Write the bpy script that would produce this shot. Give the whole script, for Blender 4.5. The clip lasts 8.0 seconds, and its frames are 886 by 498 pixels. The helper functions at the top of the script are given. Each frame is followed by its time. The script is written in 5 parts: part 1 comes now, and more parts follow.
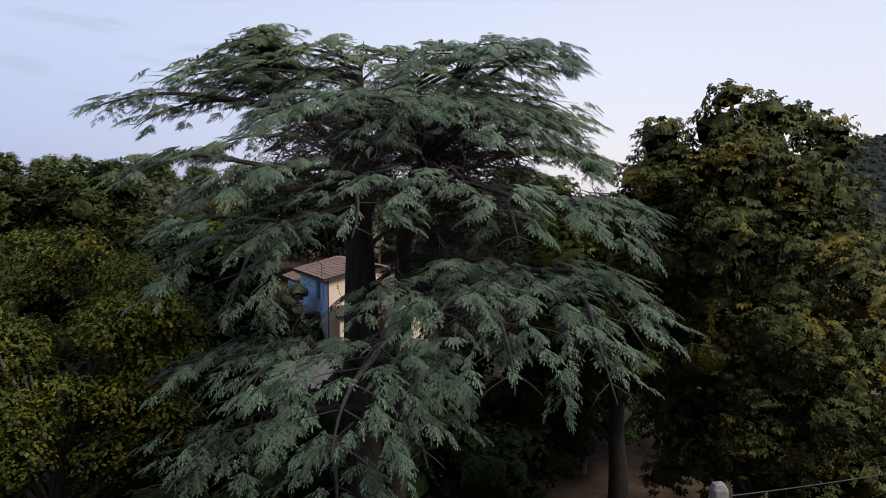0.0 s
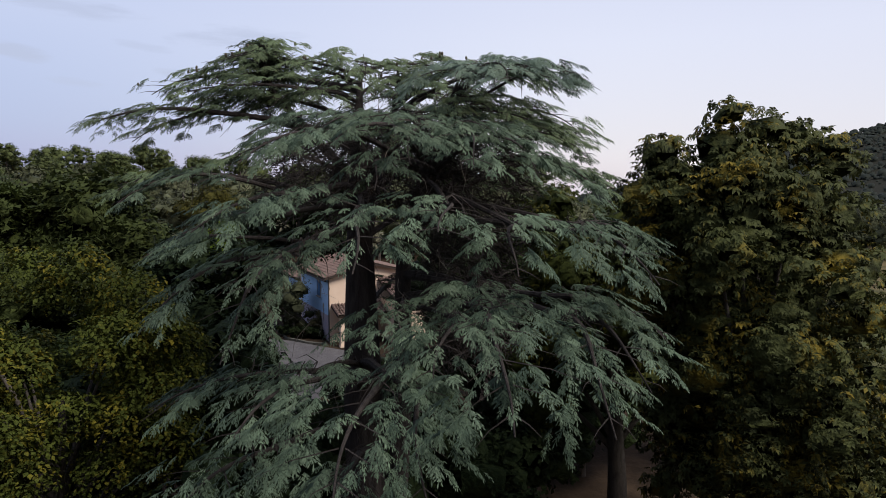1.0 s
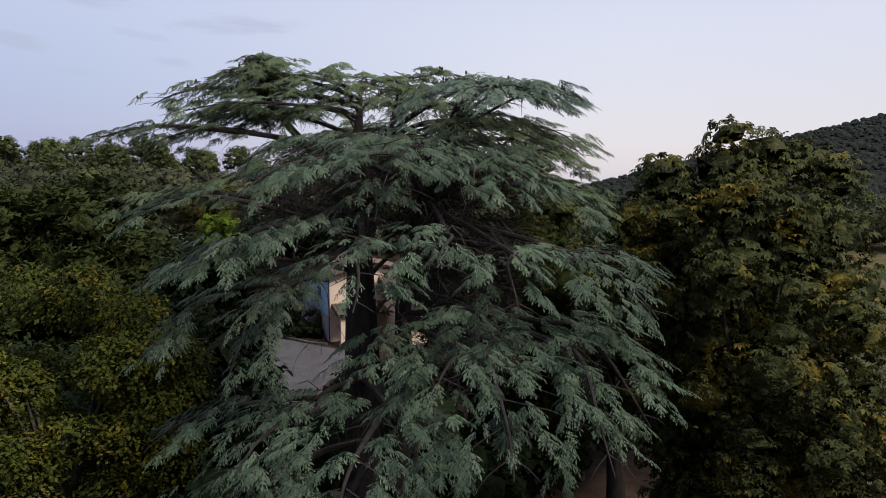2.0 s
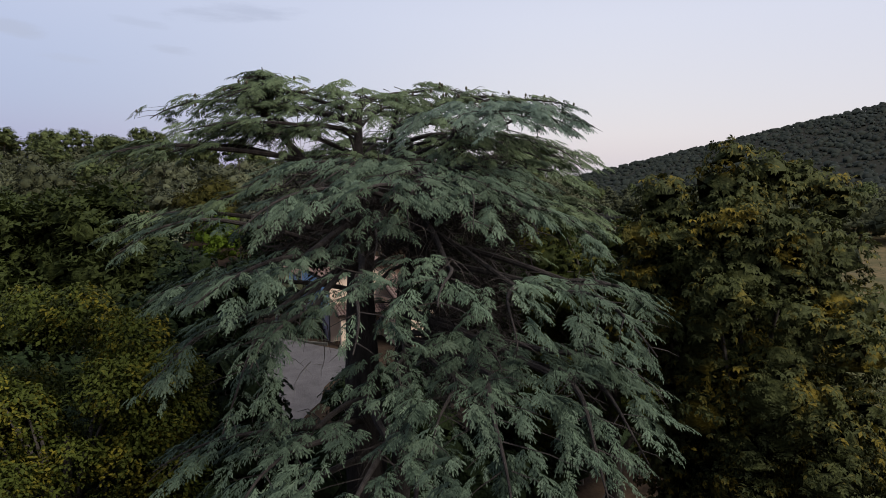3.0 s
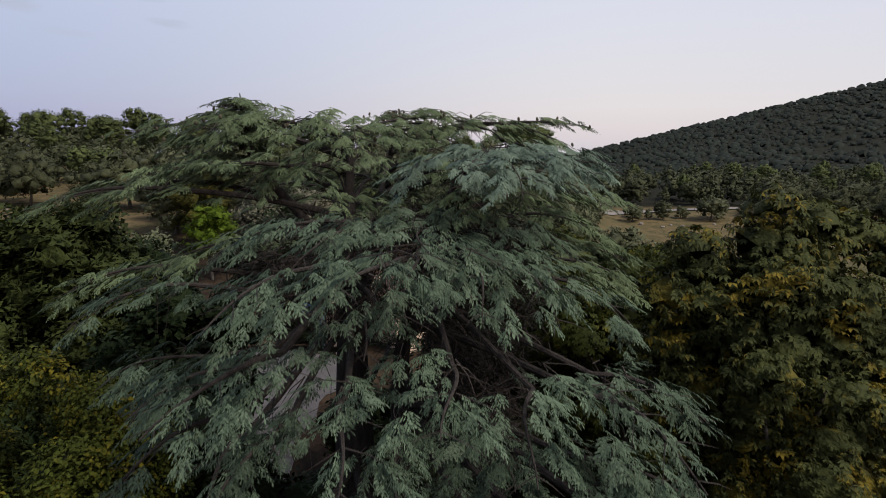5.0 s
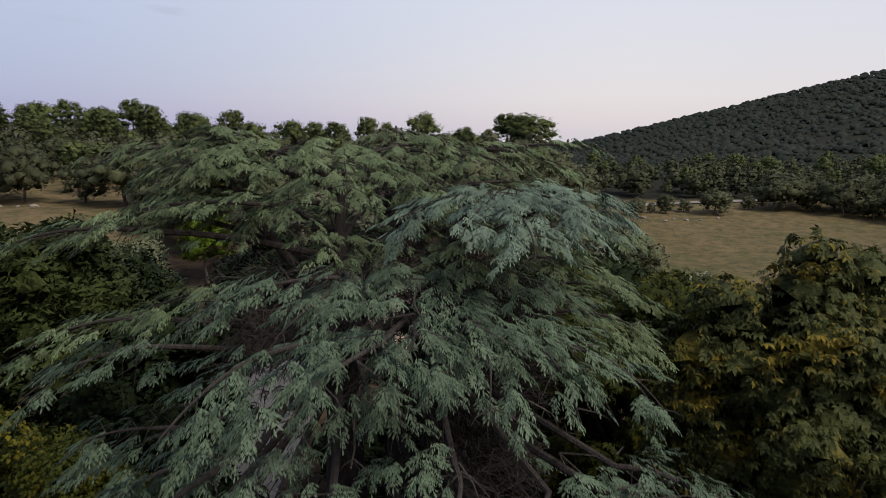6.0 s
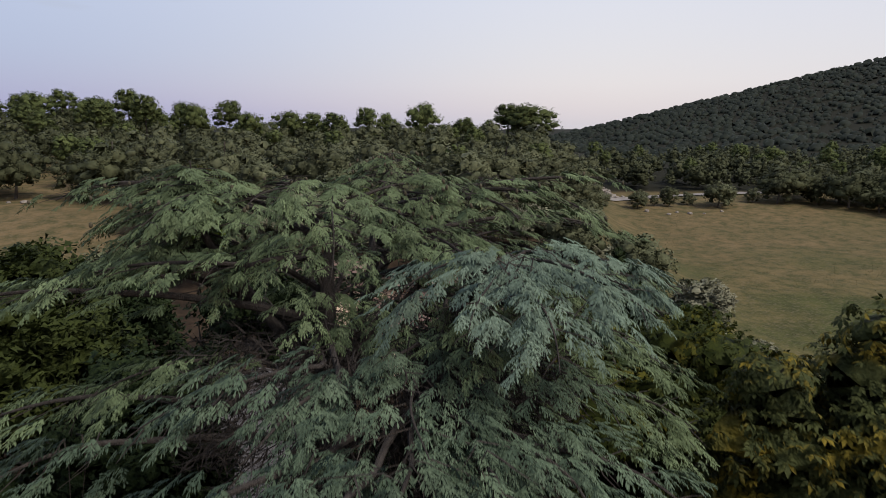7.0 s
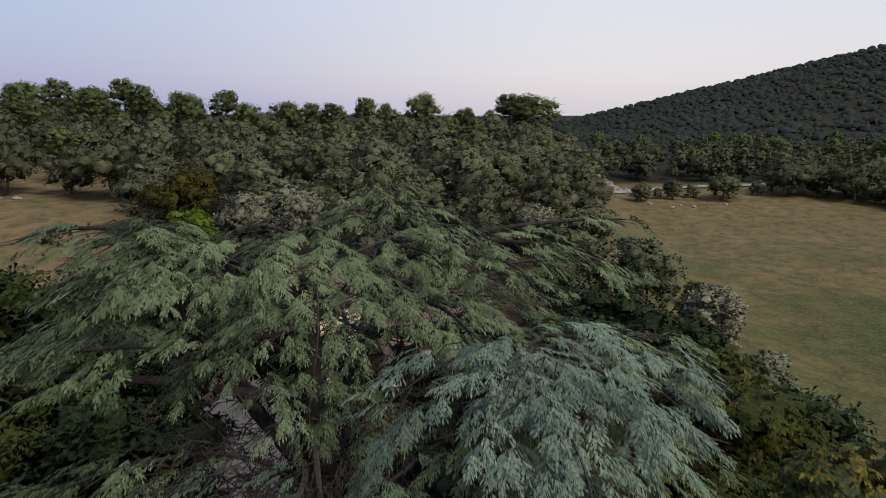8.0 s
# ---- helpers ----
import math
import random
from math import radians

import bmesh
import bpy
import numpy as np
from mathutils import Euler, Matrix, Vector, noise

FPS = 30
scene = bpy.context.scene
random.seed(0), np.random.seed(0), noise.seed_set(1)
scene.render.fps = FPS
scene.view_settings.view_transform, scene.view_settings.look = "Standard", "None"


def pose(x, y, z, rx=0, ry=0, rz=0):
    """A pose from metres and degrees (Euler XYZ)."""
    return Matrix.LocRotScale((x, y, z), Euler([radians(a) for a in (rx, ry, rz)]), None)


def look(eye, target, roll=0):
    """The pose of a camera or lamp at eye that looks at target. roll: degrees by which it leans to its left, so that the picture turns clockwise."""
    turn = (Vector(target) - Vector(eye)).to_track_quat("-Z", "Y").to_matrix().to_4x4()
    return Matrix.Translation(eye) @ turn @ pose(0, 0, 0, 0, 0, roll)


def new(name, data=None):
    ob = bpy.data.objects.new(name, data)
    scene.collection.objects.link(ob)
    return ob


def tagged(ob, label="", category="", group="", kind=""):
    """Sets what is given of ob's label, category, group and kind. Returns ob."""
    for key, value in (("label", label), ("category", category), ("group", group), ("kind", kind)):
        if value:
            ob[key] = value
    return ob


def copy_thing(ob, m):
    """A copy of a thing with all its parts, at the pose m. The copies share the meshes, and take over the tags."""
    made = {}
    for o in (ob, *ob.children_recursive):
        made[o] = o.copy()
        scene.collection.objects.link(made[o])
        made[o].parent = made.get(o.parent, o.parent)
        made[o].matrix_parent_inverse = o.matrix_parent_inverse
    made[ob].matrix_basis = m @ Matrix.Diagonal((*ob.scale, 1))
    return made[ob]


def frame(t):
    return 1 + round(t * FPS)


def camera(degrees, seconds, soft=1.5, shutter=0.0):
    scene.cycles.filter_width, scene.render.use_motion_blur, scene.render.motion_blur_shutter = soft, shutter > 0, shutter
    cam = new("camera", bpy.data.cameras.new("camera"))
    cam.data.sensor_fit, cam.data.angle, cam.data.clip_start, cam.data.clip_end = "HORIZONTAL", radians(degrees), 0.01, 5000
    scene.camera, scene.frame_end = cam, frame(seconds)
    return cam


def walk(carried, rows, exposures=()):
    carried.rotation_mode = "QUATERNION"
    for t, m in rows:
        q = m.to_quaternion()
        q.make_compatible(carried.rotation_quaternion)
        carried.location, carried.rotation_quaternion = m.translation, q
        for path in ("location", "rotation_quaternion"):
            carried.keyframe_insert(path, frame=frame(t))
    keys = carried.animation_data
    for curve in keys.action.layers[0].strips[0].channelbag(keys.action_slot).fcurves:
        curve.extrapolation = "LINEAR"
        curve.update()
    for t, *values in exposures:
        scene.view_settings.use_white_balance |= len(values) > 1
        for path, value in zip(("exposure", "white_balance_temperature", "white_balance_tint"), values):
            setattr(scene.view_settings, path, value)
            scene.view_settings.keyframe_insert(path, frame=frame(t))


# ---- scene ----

# ---- camera and its walk ----
cam = camera(68.74, 8.0, soft=0.6, shutter=0.4)
EYE, TILT = 13.2, -3.5
ROWS = [
    (0, 0, 0, 0, 0, 0, 0),
    (0.5, 0.0028, -0.0132, 0.3872, 0.0047, -0.5512, 0.0339),
    (1, 0.0009, -0.0177, 0.7646, 0.0108, -1.0301, 0.017),
    (1.5, -0.0012, -0.0221, 1.1542, 0.0033, -1.4944, 0.0256),
    (3, 0.0034, -0.0207, 2.4193, 0.0053, -2.9565, 0.0311),
    (3.5, -0.0015, 0.2026, 2.8636, -0.0075, -3.502, 0.0826),
    (4, -0.024, 0.6452, 3.258, -0.0305, -3.983, 0.0366),
    (5.5, -0.0572, 3.1149, 4.8961, -0.008, -5.6151, 0.0271),
    (6, -0.061, 3.9379, 5.487, 0.019, -6.1089, 0.0533),
    (6.5, -0.076, 4.9868, 6.1553, 0.0272, -6.7277, 0.035),
    (7, -0.1006, 5.9938, 6.7968, 0.0112, -7.2693, 0.0357),
    (7.5, -0.1338, 7.0305, 7.4322, 0.0084, -7.8093, 0.0135),
    (8, -0.1641, 8.0478, 8.07, 0.0166, -8.4481, 0.0025),
]
walk(cam, [(t, pose(0, 0, EYE, TILT) @ pose(x, y, z, 90 + pitch, roll, yaw)) for t, x, y, z, yaw, pitch, roll in ROWS], [(0.0, 0.17, 6300, 12), (1.5, 0.06, 6350, 13), (3.5, -0.02, 6480, 12), (5.5, -0.03, 6560, 11.5), (6.5, 0.0, 6560, 11), (8.0, 0.01, 6460, 10.5)])

# ---- world and sun: clear dusk sky, sun just set ----
world = bpy.data.worlds.new("dusk_sky")
scene.world = world
world.use_nodes = True


def nodes_of(tree):
    """Short ways to build a node tree: add(type, **inputs) and link(a, b)."""
    def add(kind, props=None, **inputs):
        n = tree.nodes.new(kind)
        p = props or {}
        if "operation" in p:
            n.operation, n.use_clamp = p["operation"], p.get("use_clamp", False)
        if "interpolation_type" in p:
            n.interpolation_type = p["interpolation_type"]
        if "blend_type" in p:
            n.data_type, n.blend_type = "RGBA", p["blend_type"]
        if "sky_type" in p:
            n.sky_type, n.sun_disc, n.altitude = "NISHITA", False, 300.0
            n.sun_elevation, n.sun_rotation = p["sun_elevation"], p["sun_rotation"]
        for k, v in inputs.items():
            key = k.replace("_", " ")
            key = int(k[1:]) if k[0] == "i" and k[1:].isdigit() else key
            sock = n.inputs[key]
            if isinstance(v, bpy.types.NodeSocket):
                tree.links.new(v, sock)
            else:
                sock.default_value = v
        return n
    return add


def ramp(add, fac, stops):
    n = add("ShaderNodeValToRGB", Fac=fac)
    e = n.color_ramp.elements
    while len(e) < len(stops):
        e.new(0.5)
    for el, (p, c) in zip(e, stops):
        el.position, el.color = p, (*c, 1)
    return n.outputs["Color"]


def mixc(add, fac, a, b, how="MIX"):
    n = add("ShaderNodeMix", {"blend_type": how})
    for sock, v in ((n.inputs[0], fac), (n.inputs[6], a), (n.inputs[7], b)):
        if isinstance(v, bpy.types.NodeSocket):
            n.id_data.links.new(v, sock)
        elif isinstance(v, (int, float)):
            sock.default_value = v
        else:
            sock.default_value = (*v, 1)
    return n.outputs[2]


def build_world():
    tree = world.node_tree
    tree.nodes.clear()
    add = nodes_of(tree)
    way = add("ShaderNodeTexCoord").outputs["Generated"]
    sep = add("ShaderNodeSeparateXYZ", Vector=way)
    up = sep.outputs["Z"]
    east = ramp(add, up, [(0.0, (0.69, 0.68, 0.74)), (0.06, (0.75, 0.74, 0.81)), (0.22, (0.72, 0.745, 0.87)), (0.6, (0.48, 0.54, 0.76)), (1.0, (0.36, 0.42, 0.62))])
    west = ramp(add, up, [(0.0, (0.28, 0.35, 0.65)), (0.10, (0.37, 0.45, 0.71)), (0.24, (0.50, 0.56, 0.77)), (0.6, (0.48, 0.54, 0.76)), (1.0, (0.36, 0.42, 0.62))])
    side = add("ShaderNodeMapRange", {"interpolation_type": "SMOOTHSTEP"}, Value=sep.outputs["X"], From_Min=-0.68, From_Max=0.32)
    sky = mixc(add, side.outputs[0], west, east)
    # the darker half of the evening sky, away from the afterglow
    rear = add("ShaderNodeMapRange", {"interpolation_type": "SMOOTHSTEP"}, Value=sep.outputs["Y"], From_Min=0.35, From_Max=-0.75, To_Max=0.7)
    sky = mixc(add, rear.outputs[0], sky, (0.20, 0.23, 0.33))
    # thin grey streaks of cloud: bearing, height, half length and half depth in degrees, slope
    az = add("ShaderNodeMath", {"operation": "ARCTAN2"}, i0=sep.outputs["X"], i1=sep.outputs["Y"]).outputs[0]
    el = add("ShaderNodeMath", {"operation": "ARCSINE"}, i0=up).outputs[0]
    flat = add("ShaderNodeMapping", Vector=way, Scale=(9.0, 9.0, 50.0))
    puff = add("ShaderNodeTexNoise", Vector=flat.outputs[0], Scale=1.6, Detail=5.0, Roughness=0.6)
    for a0, e0, wide, deep, slope, much in ((-28.7, 13.9, 5.6, 0.75, -0.045, 0.55), (-33.0, 10.6, 2.6, 0.7, -0.15, 0.6), (-17.0, 13.0, 5.8, 0.95, 0.05, 0.55), (-22.0, 9.8, 1.9, 0.42, -0.08, 0.5), (-24.5, 11.7, 2.2, 0.4, -0.1, 0.35), (-29.5, 8.7, 2.4, 0.35, -0.05, 0.3)):
        u = add("ShaderNodeMath", {"operation": "MULTIPLY_ADD"}, i0=az, i1=57.3 / wide, i2=-a0 / wide).outputs[0]
        w = add("ShaderNodeMath", {"operation": "MULTIPLY_ADD"}, i0=el, i1=57.3 / deep, i2=-e0 / deep).outputs[0]
        w = add("ShaderNodeMath", {"operation": "MULTIPLY_ADD"}, i0=u, i1=-slope * wide / deep, i2=w).outputs[0]
        u2 = add("ShaderNodeMath", {"operation": "MULTIPLY"}, i0=u, i1=u).outputs[0]
        r2 = add("ShaderNodeMath", {"operation": "MULTIPLY_ADD"}, i0=w, i1=w, i2=u2).outputs[0]
        ragged = add("ShaderNodeMath", {"operation": "MULTIPLY_ADD"}, i0=puff.outputs["Fac"], i1=-3.2, i2=r2).outputs[0]
        mask = add("ShaderNodeMapRange", {"interpolation_type": "SMOOTHSTEP"}, Value=ragged, From_Min=-0.5, From_Max=-1.9, To_Max=much)
        sky = mixc(add, mask.outputs[0], sky, (0.42, 0.46, 0.62))
    nishita = add("ShaderNodeTexSky", {"sky_type": "NISHITA", "sun_elevation": radians(2.0), "sun_rotation": radians(150)})
    a = add("ShaderNodeBackground", Color=sky, Strength=SKY)
    b = add("ShaderNodeBackground", Color=nishita.outputs[0], Strength=0.05)
    both = add("ShaderNodeAddShader", i0=a.outputs[0], i1=b.outputs[0])
    out = add("ShaderNodeOutputWorld")
    tree.links.new(both.outputs[0], out.inputs["Surface"])


SKY = 0.90
build_world()
glow = new("sun", bpy.data.lights.new("sun", "SUN"))
glow.data.energy, glow.data.angle, glow.data.color = 3.6, radians(26), (1.0, 0.93, 0.84)
glow.matrix_world = look((30, -4, 54), (0, 16, 8))

# ---- materials ----


def material(name, rough=0.8, spec=0.3):
    m = bpy.data.materials.new(name)
    m.use_nodes = True
    tree = m.node_tree
    bsdf = tree.nodes["Principled BSDF"]
    bsdf.inputs["Roughness"].default_value = rough
    bsdf.inputs["Specular IOR Level"].default_value = spec
    return m, nodes_of(tree), bsdf, tree


def leaf_material(name, dark, light, odd=None, odd_share=0.0, patch=0.5, rough=0.7, thin=0.25, spec=0.1, grain=0.55, mottle=5.0, fuzz=0.0):
    """Foliage: tone varies leaf by leaf and in patches; odd: the colour of turned leaves; fuzz: stronger fine mottle
    that paints dark gaps between leaves.
    """
    m, add, bsdf, tree = material(name, rough, spec)
    pos = add("ShaderNodeTexCoord").outputs["Object"]
    one = add("ShaderNodeNewGeometry").outputs["Random Per Island"]
    big = add("ShaderNodeTexNoise", Vector=pos, Scale=patch, Detail=3.0).outputs["Fac"]
    f = add("ShaderNodeMath", {"operation": "MULTIPLY_ADD"}, i0=one, i1=grain, i2=(0.55 - grain) / 2)
    g = add("ShaderNodeMath", {"operation": "MULTIPLY_ADD", "use_clamp": True}, i0=big, i1=0.9, i2=f.outputs[0])
    tiny = add("ShaderNodeTexNoise", Vector=pos, Scale=mottle, Detail=2.0).outputs["Fac"]
    g2 = add("ShaderNodeMath", {"operation": "MULTIPLY_ADD"}, i0=tiny, i1=0.7 + fuzz, i2=g.outputs[0])
    h = add("ShaderNodeMath", {"operation": "SUBTRACT", "use_clamp": True}, i0=g2.outputs[0], i1=0.57 + fuzz * 0.5)
    col = mixc(add, h.outputs[0], dark, light)
    if odd:
        n2 = add("ShaderNodeTexNoise", Vector=pos, Scale=patch * 1.7, Detail=2.0).outputs["Fac"]
        s = add("ShaderNodeMath", {"operation": "MULTIPLY_ADD"}, i0=one, i1=0.25, i2=n2)
        k = add("ShaderNodeMapRange", {"interpolation_type": "SMOOTHSTEP"}, Value=s.outputs[0], From_Min=0.90 - odd_share, From_Max=1.12 - odd_share)
        col = mixc(add, k.outputs[0], col, odd)
    tone = add("ShaderNodeObjectInfo").outputs["Random"]
    sh = add("ShaderNodeHueSaturation", Color=col)
    v = add("ShaderNodeMapRange", Value=tone, To_Min=0.86, To_Max=1.14)
    tree.links.new(v.outputs[0], sh.inputs["Value"])
    tree.links.new(sh.outputs[0], bsdf.inputs["Base Color"])
    if fuzz:
        rel = add("ShaderNodeBump", Height=tiny, Strength=0.9, Distance=0.22)
        tree.links.new(rel.outputs[0], bsdf.inputs["Normal"])
    tl = add("ShaderNodeBsdfTranslucent", Color=sh.outputs[0])
    mx = add("ShaderNodeMixShader", i0=thin, i1=bsdf.outputs[0], i2=tl.outputs[0])
    tree.links.new(mx.outputs[0], tree.nodes["Material Output"].inputs["Surface"])
    return m


def rough_material(name, c1, c2, scale, rough=0.9, bump=0.4, c3=None, stretch=(1, 1, 1), spec=0.2, fine=8.0, dist=0.02):
    """Plaster, bark, earth and the like: two scales of tone and a bump."""
    m, add, bsdf, tree = material(name, rough, spec)
    pos = add("ShaderNodeTexCoord").outputs["Object"]
    mp = add("ShaderNodeMapping", Vector=pos, Scale=stretch).outputs[0]
    n1 = add("ShaderNodeTexNoise", Vector=mp, Scale=scale, Detail=6.0, Roughness=0.65).outputs["Fac"]
    n2 = add("ShaderNodeTexNoise", Vector=mp, Scale=scale * fine, Detail=4.0).outputs["Fac"]
    k1 = add("ShaderNodeMapRange", Value=n1, From_Min=0.3, From_Max=0.7)
    col = mixc(add, k1.outputs[0], c1, c2)
    if c3:
        k2 = add("ShaderNodeMapRange", Value=n2, From_Min=0.5, From_Max=0.75)
        col = mixc(add, k2.outputs[0], col, c3)
    tone = add("ShaderNodeObjectInfo").outputs["Random"]
    v = add("ShaderNodeMapRange", Value=tone, To_Min=0.82, To_Max=1.15)
    sh = add("ShaderNodeHueSaturation", Color=col, Value=v.outputs[0])
    tree.links.new(sh.outputs[0], bsdf.inputs["Base Color"])
    mixh = add("ShaderNodeMath", {"operation": "ADD"}, i0=n1, i1=n2)
    b = add("ShaderNodeBump", Height=mixh.outputs[0], Strength=bump, Distance=dist)
    tree.links.new(b.outputs[0], bsdf.inputs["Normal"])
    return m


NEEDLE = leaf_material("cedar_needles", (0.029, 0.044, 0.022), (0.166, 0.219, 0.112), (0.081, 0.068, 0.043), 0.05, patch=0.9, rough=0.6, thin=0.04, grain=0.50, mottle=26.0)
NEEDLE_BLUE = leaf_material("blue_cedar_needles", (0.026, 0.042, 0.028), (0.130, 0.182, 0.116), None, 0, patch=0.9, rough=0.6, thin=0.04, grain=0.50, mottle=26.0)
NEEDLE_PLUME = leaf_material("pale_blue_cedar_needles", (0.048, 0.072, 0.058), (0.192, 0.262, 0.192), None, 0, patch=0.9, rough=0.6, thin=0.04, grain=0.50, mottle=26.0)
BARK = rough_material("cedar_bark", (0.026, 0.022, 0.020), (0.068, 0.058, 0.051), 3.0, bump=0.9, stretch=(2.5, 2.5, 0.5), dist=0.05)
TWIG = rough_material("grey_twig_bark", (0.10, 0.085, 0.07), (0.22, 0.20, 0.17), 6.0, bump=0.3)
CONE = rough_material("cedar_cone", (0.05, 0.045, 0.03), (0.11, 0.095, 0.065), 30.0, bump=0.5, dist=0.005)
CHEST = leaf_material("chestnut_leaves", (0.030, 0.038, 0.015), (0.070, 0.079, 0.024), (0.165, 0.125, 0.018), 0.25, patch=0.55, thin=0.15, grain=0.3, fuzz=0.2)
CHEST_GOLD = leaf_material("turning_chestnut_leaves", (0.018, 0.027, 0.007), (0.060, 0.074, 0.015), (0.130, 0.122, 0.018), 0.25, patch=0.55, thin=0.25)
LIME = leaf_material("lime_leaves", (0.024, 0.034, 0.008), (0.110, 0.134, 0.022), (0.210, 0.180, 0.022), 0.26, patch=0.6, thin=0.22, grain=0.16, fuzz=0.1)
# Leaf colour dark enough to carry the deep shade under the trees.
DARKLEAF = leaf_material("dark_shade_toned_leaves", (0.012, 0.022, 0.009), (0.031, 0.046, 0.015), None, 0, thin=0.15, fuzz=0.5)
# Oak mottle paints the dark gaps between leaves; OAK_DARK is a shade-toned copy.
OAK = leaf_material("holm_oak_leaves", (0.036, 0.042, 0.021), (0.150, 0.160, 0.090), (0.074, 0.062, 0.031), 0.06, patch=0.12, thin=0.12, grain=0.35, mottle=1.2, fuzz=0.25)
OAK_DARK = leaf_material("shade_toned_oak_leaves", (0.026, 0.031, 0.016), (0.096, 0.104, 0.054), None, 0, patch=0.12, thin=0.12, grain=0.35, mottle=1.2, fuzz=0.25)
OAK_GREY = leaf_material("olive_leaves", (0.105, 0.108, 0.071), (0.236, 0.232, 0.161), None, 0, patch=0.5, thin=0.15, grain=0.3, mottle=3.0, fuzz=0.5)
PINE = leaf_material("pine_needles", (0.040, 0.054, 0.021), (0.112, 0.136, 0.048), None, 0, patch=0.4, thin=0.15, grain=0.3, mottle=3.0, fuzz=0.3)
MEADOWLEAF = leaf_material("meadow_tree_leaves", (0.020, 0.030, 0.010), (0.070, 0.088, 0.022), None, 0, patch=0.5, thin=0.2, grain=0.3, mottle=3.0, fuzz=0.3)
GOLD = leaf_material("golden_leaves", (0.026, 0.030, 0.008), (0.090, 0.080, 0.015), None, 0, patch=0.8, thin=0.2, fuzz=0.3)
FRESH = leaf_material("fresh_green_leaves", (0.056, 0.093, 0.007), (0.130, 0.192, 0.019), None, 0, patch=0.8, thin=0.25, fuzz=0.5)
# Bluish tint of distance haze is mixed into the hill's leaf colour.
HILLWOOD = leaf_material("haze_tinted_hill_leaves", (0.010, 0.0135, 0.012), (0.031, 0.039, 0.029), None, 0, patch=0.03, thin=0.1, grain=0.3, mottle=0.12)
TRUNKGREY = rough_material("grey_bark", (0.05, 0.043, 0.036), (0.12, 0.105, 0.09), 4.0, bump=0.7, stretch=(2, 2, 0.6), dist=0.03)


# ---- mesh helpers ----


def mesh_data(name, verts, tris, mat, smooth=False, normals=None):
    """A mesh of triangles from arrays; normals, if given, round the shading of leaf masses."""
    verts, tris = np.asarray(verts, np.float32), np.asarray(tris, np.int32)
    if normals is not None:
        # wind each triangle to the side that it is shaded on
        a, b, c = (verts[tris[:, i]] for i in range(3))
        back = np.einsum("ij,ij->i", np.cross(b - a, c - a), np.asarray(normals, np.float32)[tris[:, 0]]) < 0
        tris = np.where(back[:, None], tris[:, ::-1], tris)
    me = bpy.data.meshes.new(name)
    me.vertices.add(len(verts))
    me.vertices.foreach_set("co", verts.ravel())
    me.loops.add(tris.size)
    me.loops.foreach_set("vertex_index", tris.ravel())
    me.polygons.add(len(tris))
    me.polygons.foreach_set("loop_start", np.arange(0, tris.size, 3, dtype=np.int32))
    me.polygons.foreach_set("loop_total", np.full(len(tris), 3, np.int32))
    me.polygons.foreach_set("use_smooth", np.full(len(tris), smooth or normals is not None, bool))
    me.update(calc_edges=True)
    if normals is not None:
        me.normals_split_custom_set_from_vertices(np.asarray(normals, np.float32))
    me.materials.append(mat)
    return me


def part_of(name, me, parent, label=""):
    ob = new(name, me)
    ob.parent = parent
    return tagged(ob, label)


def part(name, bm, mat, parent, label="", smooth=False):
    """One bmesh as one mesh object under a thing or a part."""
    me = bpy.data.meshes.new(name)
    bmesh.ops.recalc_face_normals(bm, faces=bm.faces)
    for f in bm.faces:
        f.smooth = smooth
    bm.to_mesh(me)
    bm.free()
    me.materials.append(mat)
    return part_of(name, me, parent, label)


def thing(name, place, label, category, group="", kind=""):
    ob = new(name)
    ob.location = place
    ob.empty_display_size = 0.2
    return tagged(ob, label, category, group, kind)


def box(bm, lo, hi, m=None):
    r = bmesh.ops.create_cube(bm, size=1.0)["verts"]
    for v in r:
        v.co = Vector((lo[i] + (v.co[i] + 0.5) * (hi[i] - lo[i]) for i in range(3)))
        if m:
            v.co = m @ v.co
    return r


class Soup:
    """Collects triangles."""
    def __init__(self):
        self.v, self.t, self.n, self.nrm = [], [], 0, []

    def add(self, v, t, nrm=None):
        if nrm is not None:
            self.nrm.append(np.asarray(nrm, np.float32))
        self.v.append(np.asarray(v, np.float32))
        self.t.append(np.asarray(t, np.int32) + self.n)
        self.n += len(v)

    def tube(self, pts, radii, sides=5):
        pts = np.asarray(pts, float)
        k = len(pts)
        d = np.gradient(pts, axis=0)
        d /= np.linalg.norm(d, axis=1)[:, None] + 1e-9
        ref = np.where(np.abs(d[:, 2:3]) > 0.9, [[1.0, 0, 0]], [[0, 0, 1.0]])
        a = np.cross(d, ref)
        a /= np.linalg.norm(a, axis=1)[:, None]
        b = np.cross(d, a)
        ang = np.linspace(0, 2 * np.pi, sides, endpoint=False)
        ring = pts[:, None] + (np.cos(ang)[None, :, None] * a[:, None] + np.sin(ang)[None, :, None] * b[:, None]) * np.asarray(radii)[:, None, None]
        v = ring.reshape(-1, 3)
        i = np.arange(k - 1)[:, None] * sides
        j = np.arange(sides)[None]
        jn = (j + 1) % sides
        q = np.stack([i + j, i + jn, i + sides + jn, i + sides + j], -1).reshape(-1, 4)
        self.add(v, np.concatenate([q[:, [0, 1, 2]], q[:, [0, 2, 3]]]))

    def mesh(self, name, mat, smooth=False):
        if not self.v:
            return mesh_data(name, np.zeros((3, 3)), np.array([[0, 1, 2]]), mat)
        return mesh_data(name, np.concatenate(self.v), np.concatenate(self.t), mat, smooth, np.concatenate(self.nrm) if self.nrm else None)


